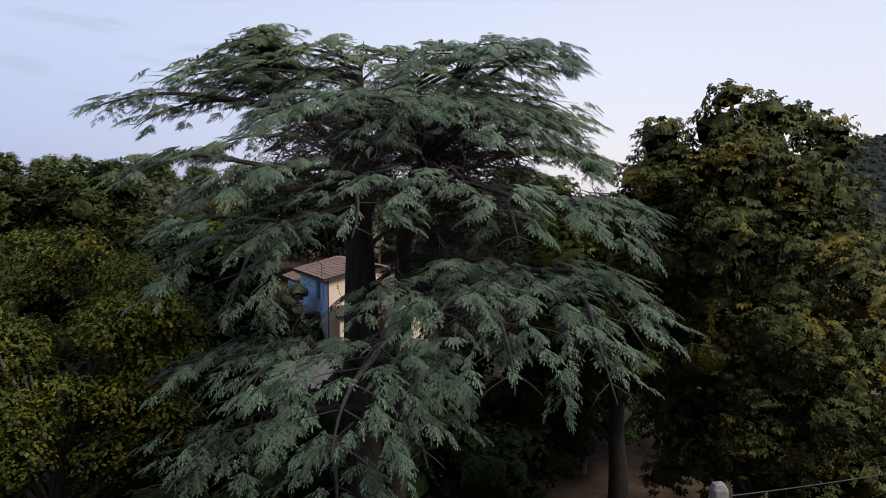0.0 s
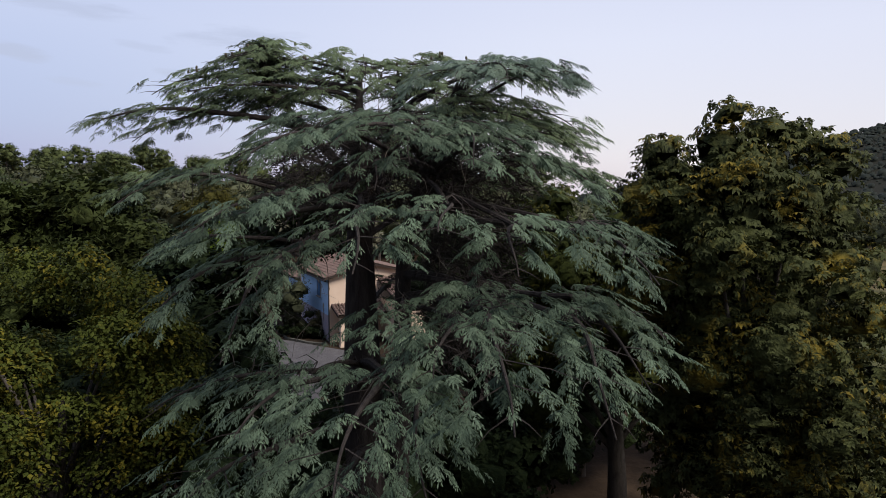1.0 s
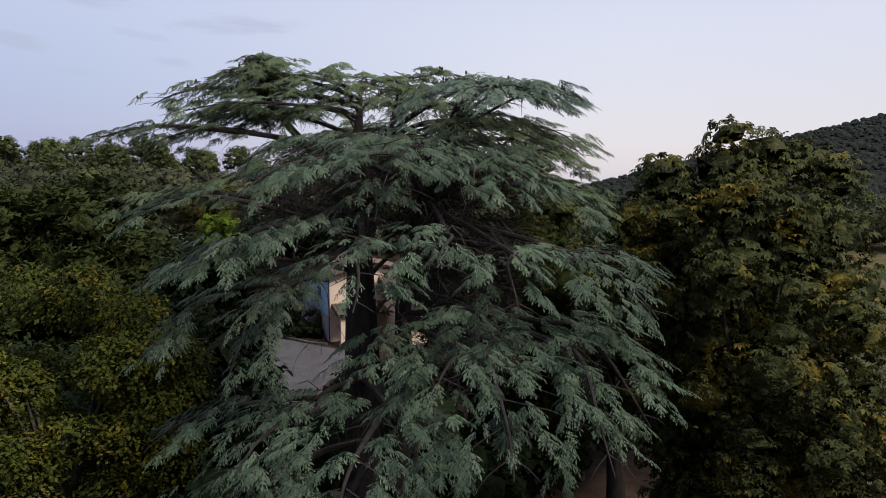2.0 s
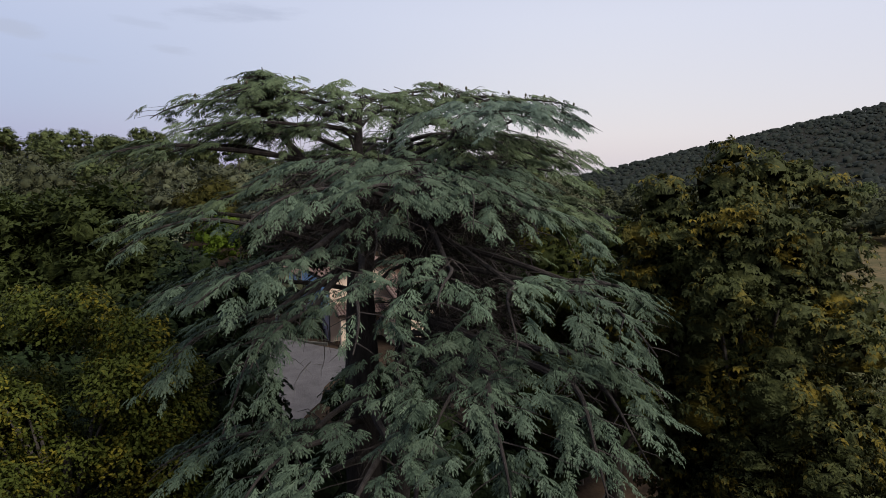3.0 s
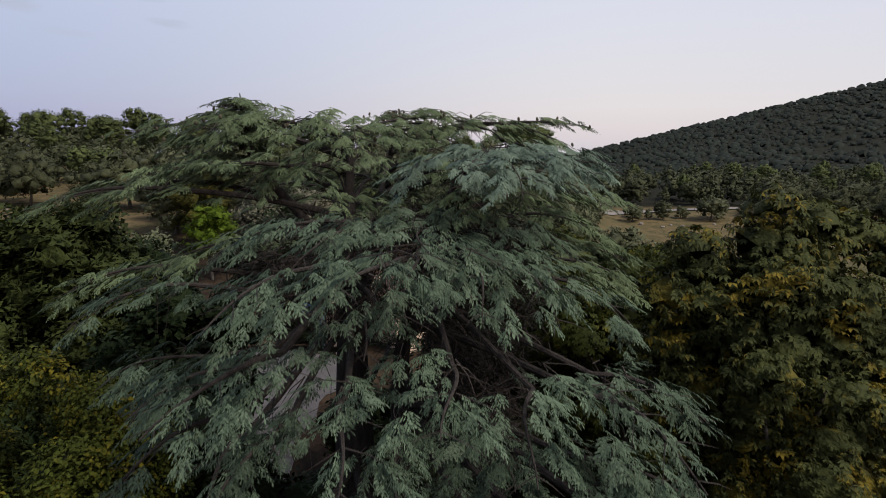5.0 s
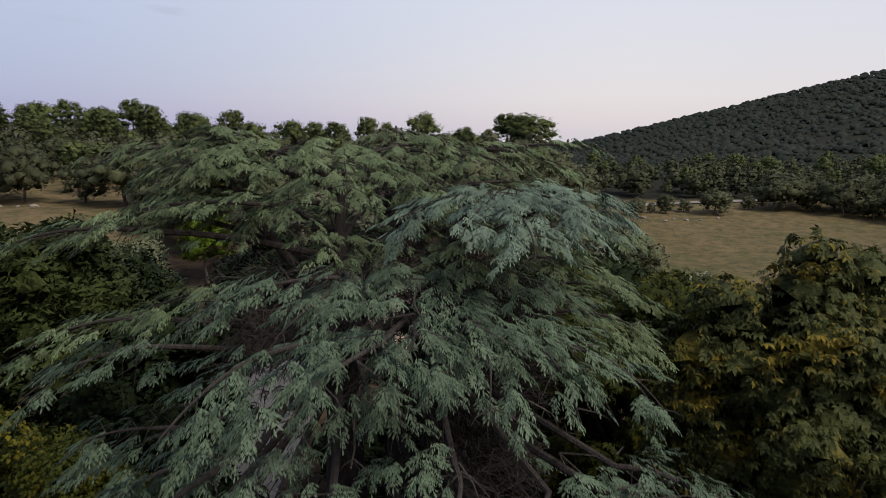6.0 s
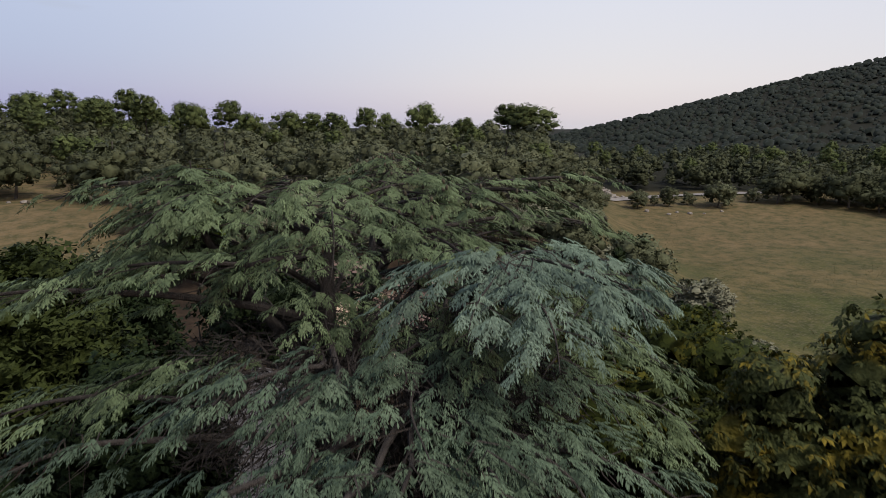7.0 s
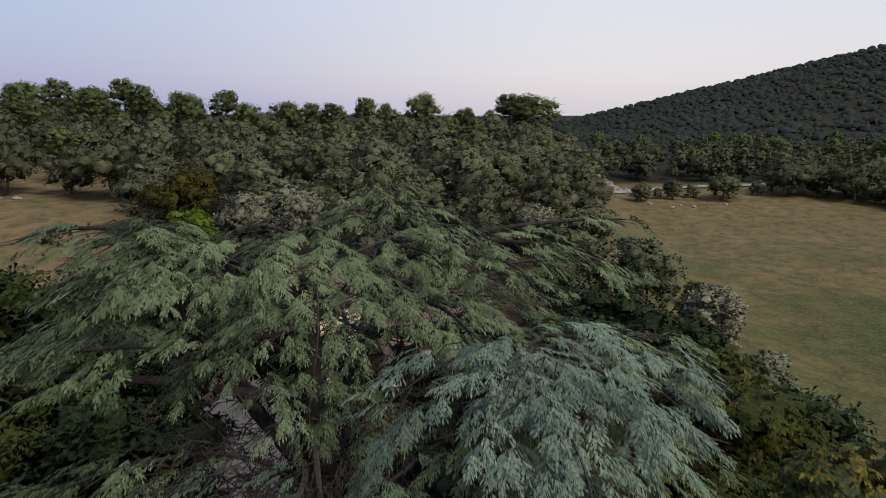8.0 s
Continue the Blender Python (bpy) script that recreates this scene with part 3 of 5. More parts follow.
# limbs: stem, inner end of the spray, tip, width, bluish
PADS = [
    # lower tier towards the open side
    (2, (0.9, 12.2, 12.0), (0.9, 8.7, 10.65), 2.6, 1),
    (2, (2.2, 12.4, 11.9), (2.85, 10.0, 10.1), 2.1, 1),
    (2, (2.3, 13.6, 12.1), (4.5, 12.6, 11.2), 2.4, 0),
    (2, (2.6, 12.9, 11.8), (3.7, 10.9, 10.6), 1.6, 0),
    (2, (0.8, 14.8, 12.1), (1.1, 12.4, 11.8), 3.0, 0),
    (2, (0.2, 12.6, 11.8), (-0.1, 10.4, 11.0), 1.7, 0),
    (1, (-1.1, 11.8, 10.9), (-1.5, 8.6, 9.75), 2.8, 1),
    (1, (-0.6, 11.4, 10.7), (-0.2, 9.2, 9.4), 1.6, 1),
    (1, (-2.6, 13.2, 10.6), (-5.8, 12.2, 9.85), 2.4, 0),
    (1, (-2.2, 12.4, 10.7), (-3.6, 10.3, 10.0), 2.2, 0),
    (1, (-3.2, 12.5, 9.3), (-4.6, 10.2, 8.6), 2.2, 0),
    (1, (-1.8, 11.8, 9.0), (-1.8, 9.6, 8.3), 1.5, 0),
    (2, (-0.9, 14.8, 11.6), (-0.9, 12.4, 10.95), 2.2, 0),
    # middle tier
    (1, (-1.5, 12.2, 13.8), (-1.5, 10.2, 12.75), 1.7, 1),
    (2, (0.1, 12.9, 14.0), (0.0, 10.9, 13.4), 2.4, 1),
    (2, (1.4, 12.9, 13.6), (1.2, 11.0, 12.6), 1.7, 1),
    (2, (2.4, 12.8, 13.5), (3.9, 11.2, 12.45), 2.1, 1),
    (2, (2.6, 13.6, 13.6), (4.5, 12.7, 12.9), 1.5, 1),
    (1, (-2.7, 13.0, 14.2), (-4.3, 10.9, 13.4), 2.2, 0),
    (1, (-2.6, 12.6, 13.2), (-3.2, 10.6, 12.4), 1.3, 0),
    (1, (-3.4, 13.6, 13.8), (-5.2, 12.2, 13.2), 1.5, 0),
    (1, (-3.6, 13.4, 12.9), (-5.9, 12.4, 11.4), 1.9, 0),
    (1, (-3.3, 12.9, 12.8), (-4.0, 11.2, 11.0), 1.7, 0),
    (1, (-5.0, 16.0, 13.2), (-7.3, 15.6, 12.6), 2.2, 0),
    # upper fan in front of the stems
    (2, (-0.6, 16.0, 15.9), (-0.3, 13.6, 15.5), 3.4, 0),
    (2, (-1.0, 13.8, 15.6), (-2.0, 11.6, 14.9), 2.0, 1),
    (2, (-0.6, 14.2, 15.6), (-0.6, 12.4, 14.6), 2.0, 0),
    (2, (0.3, 14.4, 15.6), (0.7, 12.6, 14.6), 2.0, 0),
    (2, (0.8, 14.8, 15.5), (2.1, 13.2, 14.3), 2.0, 0),
    (2, (1.4, 15.4, 15.1), (3.9, 14.4, 13.7), 2.0, 0),
    (2, (-1.8, 14.2, 15.5), (-3.9, 11.9, 14.6), 1.9, 1),
    (1, (-1.2, 13.6, 14.9), (-1.4, 12.2, 14.1), 1.2, 0),
    (1, (-1.6, 15.4, 16.0), (-2.8, 13.9, 15.4), 1.4, 0),
    (1, (-2.0, 16.0, 16.1), (-4.6, 14.7, 15.35), 2.2, 0),
    (1, (-2.6, 19.4, 16.3), (-2.0, 17.4, 15.7), 1.8, 0),
    (1, (-1.0, 19.4, 16.1), (-0.4, 17.6, 15.5), 2.4, 0),
    (2, (-0.8, 16.2, 16.2), (-0.7, 15.0, 15.9), 1.7, 1),
    # flank over the lime
    (1, (-5.4, 16.2, 14.7), (-7.8, 15.2, 13.8), 2.0, 0),
    (1, (-6.2, 17.8, 14.8), (-9.0, 17.4, 14.1), 2.2, 0),
    (1, (-6.6, 18.8, 16.6), (-10.2, 18.4, 16.0), 2.2, 0),
    (1, (-6.2, 20.4, 16.7), (-9.7, 20.2, 15.7), 2.4, 0),
    # top plates
    (1, (-3.4, 21.4, 18.4), (-4.4, 18.7, 17.7), 3.6, 0),
    (1, (-2.3, 20.6, 18.2), (-2.2, 17.6, 16.9), 2.2, 0),
    (1, (-2.0, 20.8, 18.1), (-1.3, 18.9, 17.1), 2.0, 0),
    (1, (-1.6, 20.8, 18.0), (-0.3, 19.2, 17.35), 1.6, 0),
    (1, (-0.9, 21.6, 18.5), (0.6, 20.3, 18.2), 2.2, 0),
    (1, (-4.8, 20.4, 18.4), (-5.7, 17.9, 17.85), 2.6, 0),
    (1, (-3.8, 20.0, 17.3), (-5.0, 18.4, 16.35), 2.2, 0),
    (1, (-2.9, 19.4, 17.2), (-3.4, 17.5, 16.5), 1.8, 0),
    (1, (-5.6, 20.8, 18.5), (-7.3, 20.2, 18.1), 2.2, 0),
    (1, (-6.6, 22.8, 18.3), (-10.6, 23.6, 17.7), 2.6, 0),
    (1, (-5.6, 21.2, 17.4), (-8.0, 20.7, 16.7), 2.4, 0),
    (1, (-3.6, 22.6, 18.3), (-5.4, 24.6, 17.8), 2.6, 0),
    # bluish plume of the second stem
    (2, (1.2, 17.6, 17.5), (3.1, 15.4, 16.9), 1.7, 1),
    (2, (1.0, 17.2, 17.4), (1.4, 14.2, 16.5), 1.8, 1),
    (2, (0.8, 17.2, 17.4), (0.3, 15.0, 16.6), 1.6, 1),
    (2, (0.8, 17.6, 17.5), (-1.45, 16.7, 16.45), 1.5, 1),
    (2, (1.4, 18.2, 17.5), (4.0, 17.0, 16.9), 1.8, 1),
    (2, (1.1, 17.4, 17.45), (2.3, 14.9, 16.7), 1.5, 1),
    (2, (2.0, 17.0, 17.3), (3.6, 16.6, 16.6), 1.2, 0),
    (2, (1.8, 18.6, 16.0), (4.2, 18.3, 15.1), 2.8, 0),
    (2, (2.0, 17.8, 15.0), (4.6, 17.2, 14.2), 2.8, 0),
    (2, (2.0, 19.4, 15.1), (5.0, 20.4, 14.4), 2.8, 0),
    (2, (1.8, 19.6, 16.8), (4.4, 20.4, 15.9), 2.6, 0),
    (2, (0.4, 17.0, 16.0), (2.8, 15.6, 15.2), 1.6, 0),
    (2, (0.5, 18.4, 16.9), (2.6, 17.0, 16.3), 2.2, 0),
    (2, (0.2, 17.6, 16.6), (1.2, 15.6, 16.0), 1.9, 0),
    (3, (-0.6, 20.4, 17.4), (1.0, 18.2, 16.7), 2.0, 0),
    (3, (0.0, 20.6, 16.8), (3.2, 19.4, 16.0), 2.2, 0),
    (1, (-3.8, 18.6, 17.2), (-7.6, 17.8, 16.7), 2.0, 0),
    # rear crown and its slender leader
    (3, (0.2, 21.2, 18.2), (1.6, 19.7, 17.7), 1.6, 0),
    (3, (0.4, 21.6, 18.3), (3.8, 21.5, 17.4), 1.7, 0),
    (3, (0.6, 22.8, 18.3), (4.9, 24.2, 18.2), 1.4, 0),
    (3, (-1.4, 21.6, 18.3), (-0.1, 20.2, 18.0), 1.6, 0),
    (3, (-0.4, 22.6, 17.2), (5.2, 26.2, 16.4), 2.4, 0),
    (3, (-1.9, 25.6, 18.2), (-3.9, 24.2, 17.6), 1.6, 0),
    (3, (-1.6, 25.7, 18.3), (0.6, 24.6, 17.5), 1.6, 0),
    (3, (-1.7, 26.2, 18.8), (-1.5, 24.6, 18.3), 1.1, 0),
    (3, (-1.5, 26.5, 18.3), (0.9, 28.0, 17.3), 1.7, 0),
    (3, (-2.0, 26.5, 18.2), (-4.2, 27.8, 17.3), 1.7, 0),
    (3, (-1.8, 25.2, 17.2), (-3.6, 23.0, 16.5), 2.0, 0),
    (3, (-1.4, 25.2, 17.2), (1.4, 23.2, 16.4), 2.2, 0),
    (1, (-3.6, 22.6, 16.4), (-6.6, 26.0, 16.0), 2.6, 0),
    (1, (-2.6, 22.6, 14.0), (-3.4, 27.0, 13.0), 2.8, 0),
    (1, (-0.8, 22.2, 13.8), (1.8, 26.0, 13.0), 2.8, 0),
    (1, (-1.9, 22.0, 11.2), (-1.4, 26.0, 10.0), 2.6, 0),
    (1, (-2.4, 23.0, 15.0), (-3.6, 27.5, 14.0), 2.8, 0),
    (3, (-1.9, 23.0, 15.6), (-3.8, 26.2, 15.1), 2.4, 0),
    (1, (-2.2, 20.4, 16.2), (-1.0, 23.6, 15.4), 2.6, 0),
    (1, (-4.2, 18.4, 15.4), (-6.9, 17.4, 14.5), 2.0, 0),
    (2, (0.0, 19.6, 16.2), (3.0, 22.4, 15.6), 2.6, 0),
    (1, (-1.2, 19.4, 15.2), (0.8, 22.0, 14.6), 2.4, 0),
    (1, (-0.6, 22.6, 15.2), (1.2, 26.5, 14.2), 2.8, 0),
    (2, (1.8, 19.8, 16.4), (5.0, 22.5, 15.8), 2.0, 0),
    (2, (0.6, 21.6, 14.8), (3.6, 25.0, 14.0), 2.6, 0),
    (3, (-1.75, 26.2, 18.8), (-2.5, 25.5, 18.3), 0.9, 0),
    (3, (-1.7, 26.2, 18.8), (-0.8, 25.7, 18.3), 0.9, 0),
    (3, (-1.75, 26.3, 18.8), (-2.4, 27.1, 18.3), 0.9, 0),
    (3, (-1.7, 26.3, 18.8), (-0.9, 26.9, 18.3), 0.9, 0),
    (3, (-1.75, 26.1, 18.4), (-3.0, 25.0, 17.8), 1.3, 0),
    (3, (-1.7, 26.1, 18.4), (-0.2, 25.2, 17.8), 1.3, 0),
    (3, (-1.75, 26.0, 18.2), (-1.7, 24.4, 17.6), 1.3, 0),
    # shaded limbs inside the crown
    (1, (-1.6, 21.4, 12.8), (0.4, 24.6, 12.0), 2.8, 0),
    (2, (0.6, 19.6, 13.4), (3.0, 22.8, 12.8), 2.8, 0),
    (3, (-1.0, 22.6, 16.6), (1.0, 26.2, 16.0), 2.6, 0),
    (3, (0.0, 21.5, 17.0), (2.4, 24.6, 16.6), 2.4, 0),
    (3, (-1.6, 23.0, 16.4), (-1.8, 27.4, 15.6), 2.8, 0),
    (1, (-2.2, 21.0, 16.8), (-3.2, 24.0, 16.4), 2.6, 0),
    (3, (-2.2, 25.4, 17.2), (-4.8, 27.4, 16.6), 3.2, 0),
    (3, (-2.0, 26.0, 16.7), (-3.0, 29.2, 15.9), 3.2, 0),
    (3, (-1.4, 26.0, 16.9), (0.4, 28.8, 16.2), 3.2, 0),
    (3, (-1.2, 25.2, 16.5), (1.8, 27.2, 15.8), 3.2, 0),
    (1, (-3.2, 22.8, 16.0), (-5.8, 25.8, 15.4), 3.4, 0),
    (3, (-0.4, 23.6, 15.9), (2.6, 26.6, 15.2), 3.4, 0),
    (1, (-1.4, 21.4, 15.5), (-1.0, 25.6, 14.9), 3.4, 0),
]
INNER = 13


def cedar_cones(tree, spots, rng):
    """Upright barrel-shaped cones sitting on the top plates."""
    sp = Soup()
    z = np.array([0.0, 0.012, 0.045, 0.08, 0.105, 0.115])
    sp.tube(np.stack([0 * z, 0 * z, z], 1), np.array([0.012, 0.030, 0.038, 0.034, 0.020, 0.003]), 8)
    me = sp.mesh("cone", CONE, True)
    for q in spots:
        ob = part_of("cone", me, tree)
        ob.location = tuple(q + np.array([0, 0, 0.03]))
        ob.rotation_euler = (rng.normal(0, 0.12), rng.normal(0, 0.12), rng.uniform(0, 6))


def cedar():
    tree = thing("cedar_tree", (0, 0, 0), "huge spreading cedar with tiered grey-green drooping branches", "tree")
    rng = np.random.default_rng(11)
    for stem, r0, r1, label in ((STEM, 0.70, 0.03, "thick dark cedar trunk"), (STEM_2, 0.30, 0.025, "second leaning cedar stem"), (STEM_3, 0.15, 0.012, "slender rear cedar leader"), (STEM_4, 0.14, 0.012, "short side leader above the drive")):
        z = np.linspace(stem[0][0], stem[-1][0], 24)
        pts = np.array([on_stem(stem, q) for q in z])
        pts[1:-1] = (pts[:-2] + pts[1:-1] * 2 + pts[2:]) / 4
        t = np.linspace(0, 1, 24)
        rad = r0 + (r1 - r0) * t ** 2.0
        if stem is STEM:
            rad = rad * (1 + 0.5 * np.exp(-z / 0.6))
            pts[0, 2] -= 0.3
        sp = Soup()
        sp.tube(pts, rad, 14)
        part_of("trunk", sp.mesh("trunk", BARK, True), tree, label)
    stems = {1: STEM, 2: STEM_2, 3: STEM_3}
    perches = []
    for i, (k, a, b, w, blue) in enumerate(PADS):
        rise = -1.5 if a[2] < 11.2 and b[1] < 14.5 else -0.1 if a[2] < 12.5 and b[1] < 14.5 else 0.6 if a[2] < 14.3 and b[1] < 14.5 else -0.3 - 0.10 * np.hypot(a[0] + 2, a[1] - 18)
        root = on_stem(stems[k], min(a[2] + rise + rng.uniform(-0.7, 0.3), stems[k][-1][0]))
        inner = i >= len(PADS) - INNER
        high = b[2] > 16.4
        # lightest needles on the high plume, bluer and darker ones low in front
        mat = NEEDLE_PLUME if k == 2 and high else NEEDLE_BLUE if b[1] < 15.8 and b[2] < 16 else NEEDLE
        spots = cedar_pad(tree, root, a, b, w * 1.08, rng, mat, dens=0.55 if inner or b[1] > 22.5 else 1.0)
        if b[2] > 17.0 and a[2] > 17.9:
            perches.append(spots[rng.permutation(len(spots))[:5]])
    # the stacked side crown above the drive: small plates round a short leader
    for z, r, count in ((18.75, 0.9, 5), (18.35, 1.4, 6), (17.85, 1.7, 6), (17.2, 1.9, 5)):
        for k in range(count):
            an = 6.283 * (k + rng.uniform(0.1, 0.9)) / count
            top = np.array([-5.5 + rng.normal(0, 0.15), 20.3 + rng.normal(0, 0.15), z])
            far = r * rng.uniform(0.8, 1.25)
            tip = top + np.array([np.cos(an) * far, np.sin(an) * far, -0.22 * far + rng.uniform(-0.1, 0.15)])
            cedar_pad(tree, top - np.array([0, 0, 0.25]), top, tip, 0.75 * r, rng, NEEDLE)
    cedar_cones(tree, np.concatenate(perches), rng)
    # dense dead twigs, added to make the crown's shaded inside darker
    n = 9000
    z = rng.uniform(9.5, 15.8, n)
    an, r = rng.uniform(0, 6.283, n), 0.4 + 2.7 * rng.random(n) ** 0.8
    p = np.stack([np.interp(z, [9, 17.5], [-1.5, -1.2]) + np.cos(an) * r * 1.15, 18.4 + np.sin(an) * r, z], 1)
    p = p[(p[:, 0] > -0.6) | (z > 13.6)]
    d = unit(p - np.array([-1.5, 18.4, 0]) * np.array([1, 1, 0]) - np.array([0, 0, 1.0]) * p[:, 2:3]) + rng.normal(0, 0.6, p.shape) - np.array([0, 0, 0.35])
    sp = Soup()
    twig = (np.array([(0, 0.022, 0), (0, -0.022, 0), (1, 0.0, -0.10), (0.35, 0.0, 0), (0.45, 0.01, 0.0), (0.8, 0.34, -0.08), (0.55, 0, 0), (0.64, -0.01, 0), (0.95, -0.28, -0.16)]), [(0, 1, 2), (3, 4, 5), (6, 7, 8)])
    scatter(sp, twig[0], twig[1], p, d, rng.normal(0, 1, p.shape), rng.uniform(0.35, 0.85, len(p)))
    part_of("twig_thicket", sp.mesh("twig_thicket", BARK), tree, "dense dark dead twigs inside the crown")
    # bare dead twigs hanging inside the crown
    for _ in range(46):
        z = rng.uniform(9, 16.5)
        c = on_stem(STEM_2 if rng.random() < 0.6 else STEM, z)
        an = rng.uniform(3.4, 6.2)
        r = rng.uniform(0.8, 3.4)
        p = c + np.array([np.cos(an) * r, np.sin(an) * r, 0])
        sp = Soup()
        pts = [p]
        d = np.array([*rng.normal(0, 0.5, 2), -0.5])
        for _k in range(5):
            d = unit(d + np.array([*rng.normal(0, 0.35, 2), -0.25]))
            pts.append(pts[-1] + d * rng.uniform(0.12, 0.3))
        sp.tube(np.array(pts), np.linspace(0.012, 0.003, 6), 3)
        for _k in range(3):
            q = pts[rng.integers(1, 5)]
            e = unit(rng.normal(0, 1, 3) + np.array([0, 0, -0.6])) * rng.uniform(0.2, 0.5)
            sp.tube(np.array([q, q + e * 0.5, q + e + [0, 0, -0.05]]), [0.006, 0.004, 0.002], 3)
        part_of("dead_twig", sp.mesh("dead_twig", TWIG), tree, "bare grey hanging twig")


cedar()


# ---- broad-leaved trees ----

PALMATE = Soup()
for _k in range(6):
    _a = radians((-105, -62, -20, 20, 62, 105)[_k])
    _l = (0.60, 0.86, 1.0, 1.0, 0.86, 0.60)[_k]
    _c, _s = np.cos(_a), np.sin(_a)
    _p = np.array([(0.05, 0, 0.03), (0.62, 0.21, -0.10), (0.62, -0.21, -0.10), (1.0, 0, -0.42)]) * _l
    PALMATE.add(np.stack([_p[:, 0] * _c - _p[:, 1] * _s, _p[:, 0] * _s + _p[:, 1] * _c, _p[:, 2]], 1), [(0, 2, 1), (2, 3, 1)])
PALMATE = (np.concatenate(PALMATE.v), np.concatenate(PALMATE.t))
HEART = (np.array([(0, 0, 0), (0.5, 0.36, 0.05), (0.5, -0.36, 0.05), (1, 0, -0.15), (0.1, 0.3, 0.1), (-0.5, 0.55, 0.0), (-0.25, 0.05, 0.02), (-0.7, 0.15, -0.1)]), [(0, 1, 2), (1, 3, 2), (4, 5, 6), (5, 7, 6)])
SPRIG = (np.array([(0, 0, 0), (0.6, 0.45, 0.12), (0.9, -0.3, -0.05), (0.1, 0.1, 0), (-0.6, 0.5, 0.2), (-0.5, -0.4, -0.1), (0.0, -0.2, 0.05), (0.35, -0.9, 0.15), (-0.3, -0.85, -0.1)]), [(0, 1, 2), (3, 4, 5), (6, 7, 8)])


def blobs_in(rng, count, centre, radii, r_lo, r_hi, shell=0.55, flat_low=True):
    """Clump centres of a crown: most of them near its outside."""
    out = []
    while len(out) < count:
        d = unit(rng.normal(0, 1, 3))
        if flat_low and d[2] < -0.75:
            continue
        r = rng.uniform(shell, 1.0)
        out.append((*(np.asarray(centre) + d * np.asarray(radii) * r * rng.uniform(0.86, 1.08)), rng.uniform(r_lo, r_hi)))
    return np.array(out)


_f = (1 + 5 ** 0.5) / 2
ICO = (unit(np.array([(-1, _f, 0), (1, _f, 0), (-1, -_f, 0), (1, -_f, 0), (0, -1, _f), (0, 1, _f), (0, -1, -_f), (0, 1, -_f), (_f, 0, -1), (_f, 0, 1), (-_f, 0, -1), (-_f, 0, 1)])),
       np.array([(0, 11, 5), (0, 5, 1), (0, 1, 7), (0, 7, 10), (0, 10, 11), (1, 5, 9), (5, 11, 4), (11, 10, 2), (10, 7, 6), (7, 1, 8), (3, 9, 4), (3, 4, 2), (3, 2, 6), (3, 6, 8), (3, 8, 9), (4, 9, 5), (2, 4, 11), (6, 2, 10), (8, 6, 7), (9, 8, 1)]))


def cores(soup, rng, blobs, share=0.84, squash=0.75, rough=0.5):
    """The dense, uneven inside of each clump, which the leaves cover."""
    mid = blobs[:, :3].mean(0)
    for b in blobs:
        v = ICO[0] * rng.uniform(0.66, 1.22, (12, 1)) * np.array([1, 1, squash]) * b[3] * share + b[:3]
        nrm = ICO[0] * 0.7 + unit(v - mid) * 0.8 + np.array([0, 0, 0.35]) + rng.normal(0, rough, (12, 3))
        soup.add(v, ICO[1], unit(nrm))


def leaves_on(rng, blobs, count, template, size, droop=0.5, squash=0.75, out=0.5, soft=0.12, core=0.0, rough=0.5):
    """Leaves over the clumps, more on their upper and outer sides."""
    area = blobs[:, 3] ** 2
    k = rng.choice(len(blobs), count, p=area / area.sum())
    d = unit(rng.normal(0, 1, (count, 3)) + np.array([0, 0, 0.55]))
    r = blobs[k, 3] * rng.uniform(0.62, 1.06, count)
    p = blobs[k, :3] + d * r[:, None] * np.array([1, 1, squash])
    x = unit(d * np.array([1, 1, 0.2]) + rng.normal(0, 0.55, (count, 3)) - np.array([0, 0, droop]))
    z = unit(np.array([0, 0, 1.0]) + d * out + rng.normal(0, 0.35, (count, 3)))
    s = size * rng.uniform(0.65, 1.25, count)
    sp = Soup()
    face = d * 1.0 + unit(p - blobs[:, :3].mean(0)) * 0.6 + np.array([0, 0, 0.12]) + rng.normal(0, soft, d.shape)
    scatter(sp, template[0], template[1], p, x, z, s, face)
    if core:
        cores(sp, rng, blobs, core, squash, rough)
    return sp


def broad_tree(name, place, label, blobs, count, template, size, mat, trunk_r, fork, rng, bark=None, group="", droop=0.5, lean=(0, 0), limbs=14, core=0.0):
    """A tapered, forked trunk with limbs to its clumps, and a crown of leaves. Blobs are relative to the foot."""
    tree = thing(name, place, label, "tree", group)
    top = blobs[:, 2].max()
    wood = Soup()
    n = 10
    z = np.linspace(-0.3, fork + (top - fork) * 0.62, n)
    pts = np.stack([lean[0] * z / top + 0.08 * np.sin(z * 0.9), lean[1] * z / top + 0.08 * np.cos(z * 0.8) - 0.08, z], 1)
    rad = trunk_r * (1 - 0.8 * np.linspace(0, 1, n) ** 1.3) * (1 + 0.35 * np.exp(-np.maximum(z, 0) / 0.4))
    wood.tube(pts, rad, 9)
    pick = rng.permutation(len(blobs))[:limbs]
    for k in pick:
        b = blobs[k, :3]
        s = np.clip((b[2] * 0.55 - z[0]) / (z[-1] - z[0]), 0.25, 0.95)
        r0 = np.array([np.interp(s, np.linspace(0, 1, n), pts[:, i]) for i in range(3)])
        mid = (r0 + b) / 2 + np.array([0, 0, 0.12 * np.linalg.norm(b - r0)])
        wood.tube(bezier(r0, mid, b, 6), np.linspace(trunk_r * 0.32, trunk_r * 0.06, 6), 5)
    part_of("trunk", wood.mesh("trunk", bark or TRUNKGREY, True), tree)
    part_of("crown", leaves_on(rng, blobs, count, template, size, droop, core=core).mesh("crown", mat), tree)
    return tree


